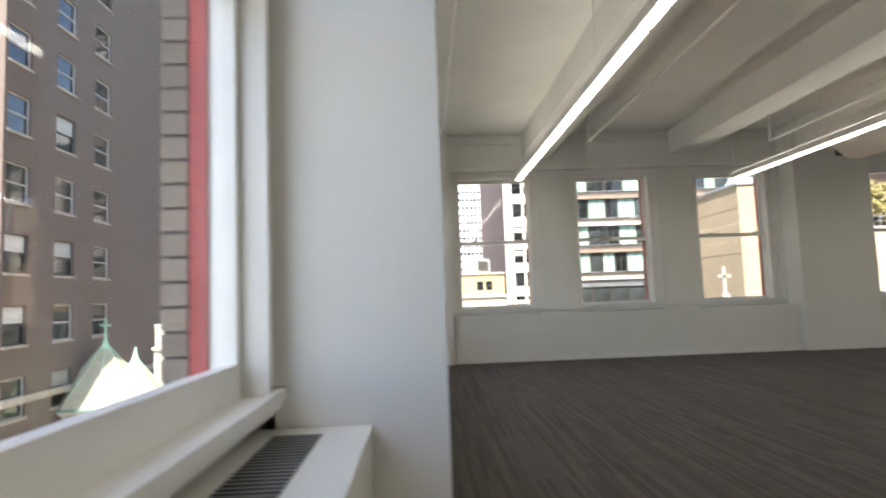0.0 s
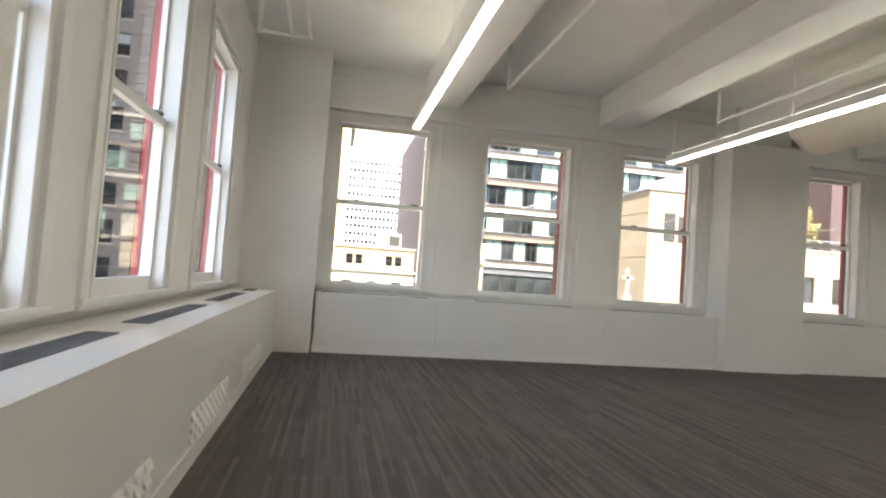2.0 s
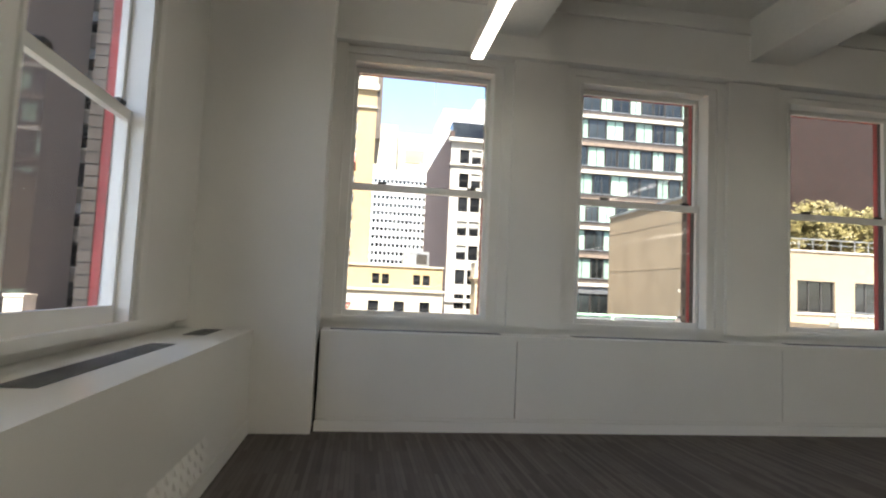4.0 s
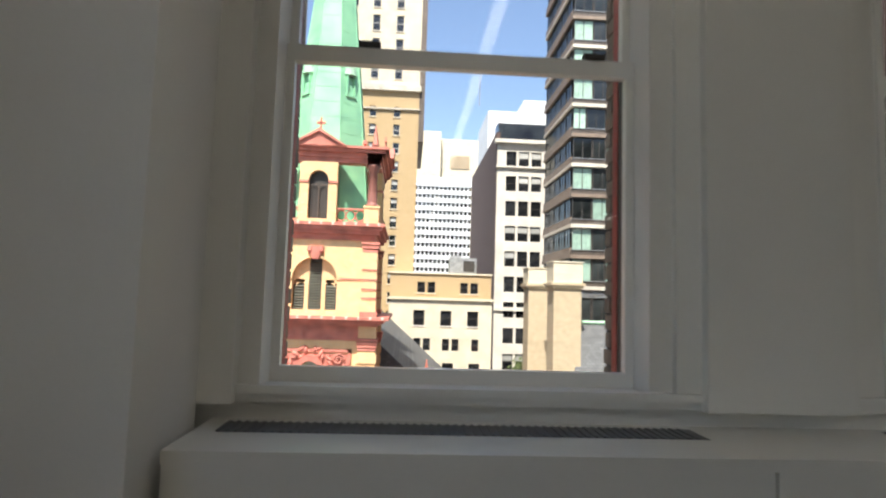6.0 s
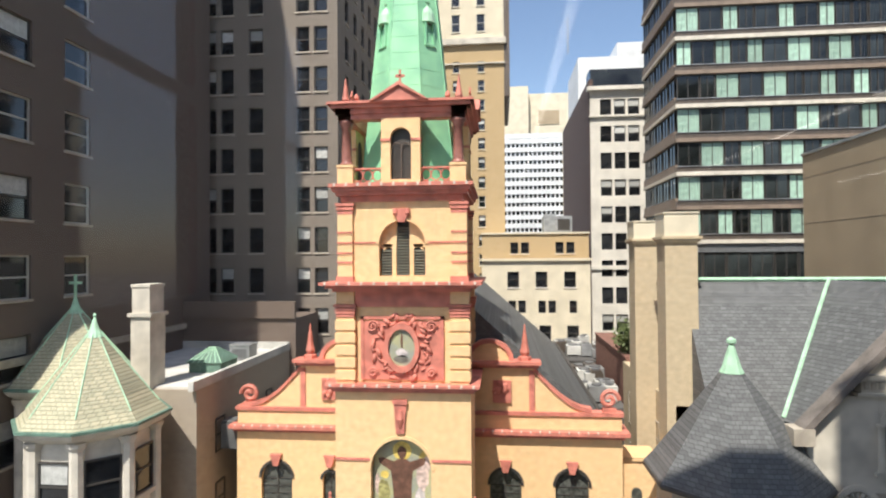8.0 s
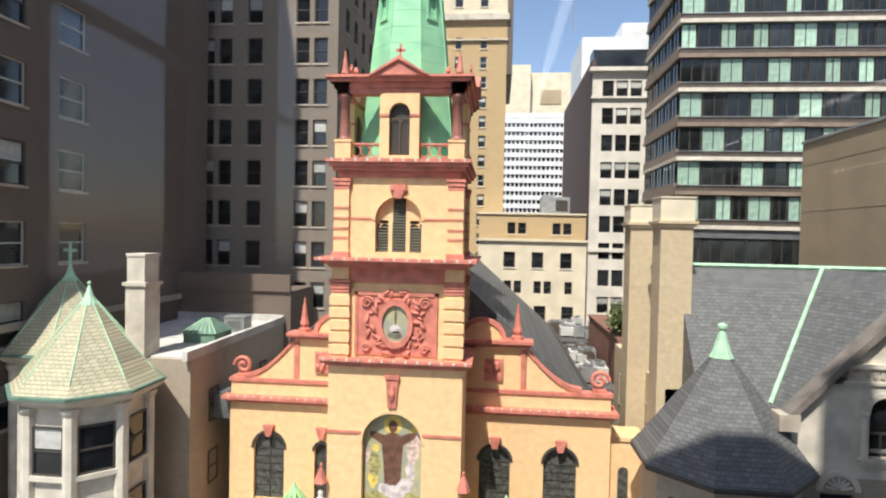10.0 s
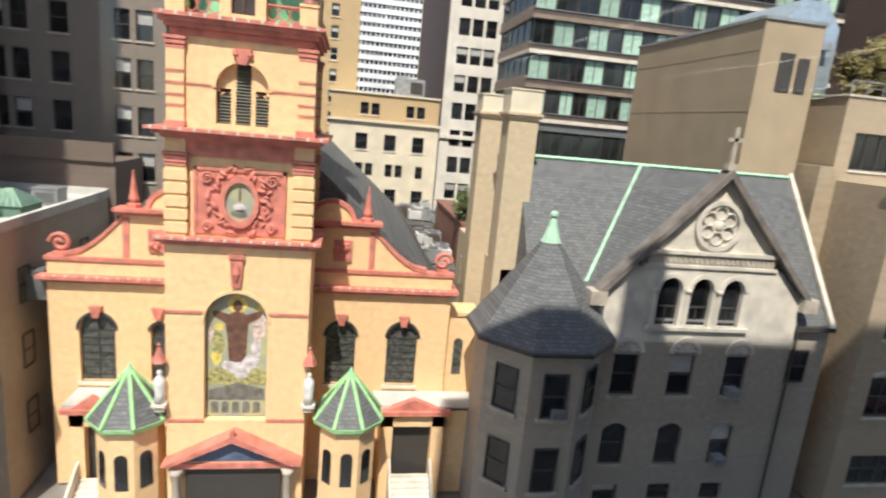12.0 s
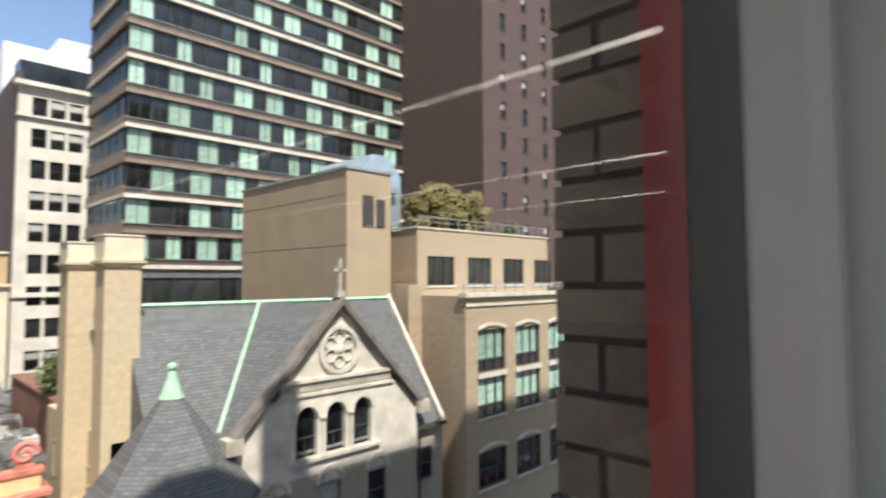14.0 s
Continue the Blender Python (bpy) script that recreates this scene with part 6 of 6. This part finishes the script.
tpart("side_wall", boxes((-24, -15.5, 29.0, 42.5, -20, -5.6)), RECTORY)
tpart("roof", boxes((-23.8, -15.7, 29.2, 42.3, -5.6, -5.5)), ROOFING)
tpart("parapet", boxes((-15.75, -15.45, 28.6, 42.6, -5.6, -5.1), (-24, -15.5, 42.3, 42.6, -5.6, -5.0)), ROOFING)
for y in (31.0, 34.5, 38.0):
    for z in (-9.6, -13.2, -17.0):
        o = new("window", window_mesh(1.1, 1.9, FRAMEDARK, DARKGLASS))
        o.parent, o.matrix_local = th, pose(-15.43, y, z, 0, 0, 90)
for cx, cy, eave, tip, r, cross in ((-18.9, 25.8, -6.1, -1.4, 3.35, False), (-22.6, 29.2, -5.1, -0.6, 3.35, True)):
    bm = bmesh.new()
    turned(bm, cx, cy, [(-20, r - 0.75), (eave - 0.6, r - 0.75)], 8, TURN)
    tu = tpart("turret", bm, PALESTONE)
    bm = bmesh.new()
    turned(bm, cx, cy, [(eave - 0.6, r - 0.6), (eave - 0.3, r - 0.1), (eave - 0.1, r + 0.05), (eave, r)], 8, TURN)
    tpart("turret_eaves", bm, PALESTONE, under=tu)
    bm = bmesh.new()
    turned(bm, cx, cy, [(eave - 0.06, r + 0.1), (eave + 0.06, r + 0.1), (eave + 0.08, r - 0.1)], 8, TURN)
    tpart("copper_gutter", bm, DARKCOPPER, under=tu)
    bm = bmesh.new()
    turned(bm, cx, cy, [(eave, r), (eave + 0.5, r - 0.5), (tip - 0.8, 0.3)], 8, TURN)
    tpart("turret_roof", bm, SHINGLE, under=tu)
    for i in range(8):
        a = TURN + i * math.pi / 4
        bm = bmesh.new()
        tube(bm, (cx + (r - 0.5) * math.cos(a), cy + (r - 0.5) * math.sin(a), eave + 0.52), (cx + 0.3 * math.cos(a), cy + 0.3 * math.sin(a), tip - 0.78), 0.032, 5)
        tpart("hip_flashing", bm, COPPERLIGHT, under=tu)
    bm = bmesh.new()
    turned(bm, cx, cy, [(tip - 0.95, 0.42), (tip - 0.6, 0.22), (tip, 0.05), (tip + 0.1, 0.1), (tip + 0.2, 0.02)], 8)
    if cross:
        box(bm, cx - 0.06, cx + 0.06, cy - 0.06, cy + 0.06, tip, tip + 1.2)
        box(bm, cx - 0.35, cx + 0.35, cy - 0.06, cy + 0.06, tip + 0.65, tip + 0.8)
    tpart("finial", bm, COPPERLIGHT, under=tu)
    for i in range(8):
        a = TURN + i * math.pi / 4
        x, y = cx + (r - 0.72) * math.cos(a), cy + (r - 0.72) * math.sin(a)
        bm = bmesh.new()
        turned(bm, x, y, [(-20, 0.3), (eave - 0.9, 0.3), (eave - 0.7, 0.42), (eave - 0.55, 0.42)], 8)
        tpart("turret_pier", bm, PALESTONE, under=tu)
        m = pose(cx, cy, 0, 0, 0, 45 * i)
        for c, d in ((eave - 3.6, eave - 1.4), (eave - 7.4, eave - 5.0), (eave - 11.2, eave - 8.8)):
            ap = (r - 0.75) * math.cos(math.pi / 8)
            o = new("window", window_mesh(1.5, d - c, FRAMEDARK, DARKGLASS, shade=BLIND if i % 3 == 0 else None))
            o.parent, o.matrix_local = tu, m @ pose(-0.75, -ap - 0.16, c)
            s = tpart("window_sill", boxes((-0.95, 0.95, -ap - 0.25, -ap, c - 0.22, c)), PALESTONE, under=tu)
            s.matrix_local = m
ch = thing("chimney", "tall pale stone chimney on the turreted house", "chimney")
part("stack", boxes((-19.1, -18.0, 28.8, 30.2, -7.0, -1.7)), PALESTONE, ch)
part("band", boxes((-19.22, -17.88, 28.68, 30.32, -1.7, -1.5)), PALESTONE, ch)
part("cap", boxes((-19.05, -18.05, 28.85, 30.15, -1.5, -0.1), (-19.1, -18.0, 28.8, 30.2, -0.1, 0.05)), PALESTONE, ch)
sk = thing("skylight", "green copper hipped skylight on the flat roof", "skylight")
bm = boxes((-18.2, -16.2, 33.0, 35.2, -5.5, -4.9))
loft(bm, [[(-18.3, 32.9, -4.9), (-16.1, 32.9, -4.9), (-16.1, 35.3, -4.9), (-18.3, 35.3, -4.9)], [(-17.4, 33.9, -4.1), (-17.0, 33.9, -4.1), (-17.0, 34.3, -4.1), (-17.4, 34.3, -4.1)]])
part("cover", bm, DARKCOPPER, sk)
for i in range(7):
    bm = bmesh.new()
    tube(bm, (-18.3 + i * 0.367, 32.9, -4.88), (-17.4 + i * 0.067, 33.9, -4.08), 0.03, 5)
    part("rib", bm, COPPERLIGHT, sk)
ac = thing("roof_condenser", "white boxed condenser unit on the flat roof", "air conditioner")
part("case", boxes((-17.6, -16.2, 37.0, 38.2, -5.5, -4.5), (-17.65, -16.15, 36.95, 38.25, -4.5, -4.42)), ACMETAL, ac)
part("grille", boxes((-17.4, -16.4, 36.98, 37.0, -5.3, -4.7)), GRILLE, ac)

# ---- roofs and plant between church and chimney ----
thing("back_roof", "dark flat roofs of the back buildings", "roof", bm=boxes((6.0, 10.0, 44, 58, -20, -10.0), (3.5, 18.5, 58, 69, -20, -9.0)), mats=ROOFDARK)
rr = random.Random(3)
for i in range(34):
    y = rr.uniform(45, 55.5) if i % 2 else rr.uniform(58.5, 66)
    x = rr.uniform(7.4, 9.2) if y < 57 else rr.uniform(7.0, 11.5)
    zb = -10.0 if y < 57 else -9.0
    w, d, h = rr.uniform(0.7, 1.6), rr.uniform(0.8, 1.8), rr.uniform(0.7, 1.7)
    u = thing("rooftop_condenser", "weathered grey metal condenser box on a back roof", "air conditioner", group="roof condensers")
    part("case", boxes((x - w / 2, x + w / 2, y, y + d, zb + 0.15, zb + h), (x - w / 2 + 0.05, x - w / 2 + 0.15, y + 0.1, y + d - 0.1, zb, zb + 0.15), (x + w / 2 - 0.15, x + w / 2 - 0.05, y + 0.1, y + d - 0.1, zb, zb + 0.15)), rr.choice((ACMETAL, ROOFING, SPANDREL)), u)
    bm = bmesh.new()
    turned(bm, x, y + d / 2, [(zb + h, min(w, d) * 0.36), (zb + h + 0.12, min(w, d) * 0.36)], 12)
    part("fan_guard", bm, GRILLE, u)


# ---- parked cars on the street ----
def car(x, y, paint, label):
    root = thing("parked_car", label, "car", pose(x, y, -20.13))
    bm = bmesh.new()
    prof = [(-2.2, 0.35), (2.2, 0.35), (2.25, 0.7), (1.2, 0.92), (0.5, 1.4), (-1.1, 1.45), (-1.8, 0.98), (-2.25, 0.9)]
    plate(bm, prof, -0.85, 0.85)
    part("body", bm, paint, root)
    bm = bmesh.new()
    plate(bm, [(1.05, 0.95), (0.45, 1.36), (-1.05, 1.4), (-1.6, 1.0)], -0.86, 0.86)
    part("side_glass", bm, DARKGLASS, root)
    for wx in (-1.35, 1.35):
        for wy in (-0.8, 0.8):
            bm = bmesh.new()
            tube(bm, (wx, wy - 0.1, 0.32), (wx, wy + 0.1, 0.32), 0.32, 16)
            part("wheel", bm, SASH, root)


for k, x in enumerate((31.5, 37.2, 43.0, 48.8, 54.6)):
    car(x, 15.2, material("car_paint_%s" % "abcde"[k], ((0.5, 0.5, 0.5), (0.03, 0.03, 0.035), (0.6, 0.6, 0.6), (0.25, 0.03, 0.03), (0.45, 0.46, 0.48))[k], 0.25, 0.2, vary=0.02, bump=0), "parked car at the far kerb")

# ---- bricks of the window reveals ----
brick_long = mesh(boxes((0, 0.105, 0.0, 0.152, 0, 0.068)), OURBRICK)
brick_half = mesh(boxes((0, 0.105, 0.0, 0.069, 0, 0.068)), OURBRICK)
for k, (a, b) in enumerate(BAY_WINDOWS[:2]):
    for side, x in ((0, a - 0.115), (1, b + 0.01)):
        for i in range(34):
            z = SILL - 0.02 + i * 0.08
            rows = [(brick_long, 0.226)] if i % 2 else [(brick_half, 0.226), (brick_half, 0.309)]
            for me_, y in rows:
                o = new("brick", me_)
                o.parent, o.matrix_local = facade_ob, pose(x + random.uniform(-0.004, 0.004), y, z)
        part("mortar_bed", boxes((x + 0.008, x + 0.097, 0.226, 0.37, SILL, HEAD)), MORTAR, facade_ob)
west_brick = mesh(boxes((-0.085, 0.0, 0, 0.105, 0, 0.068)), OURBRICK)
for (a, b) in WEST_WINDOWS[:4]:
    for y in (a - 0.115, b + 0.01):
        for i in range(34):
            o = new("brick", west_brick)
            o.parent, o.matrix_local = facade_ob, pose(-1.37, y, SILL - 0.02 + i * 0.08)
        part("mortar_bed", boxes((-1.45, -1.372, y + 0.008, y + 0.097, SILL, HEAD)), MORTAR, facade_ob)
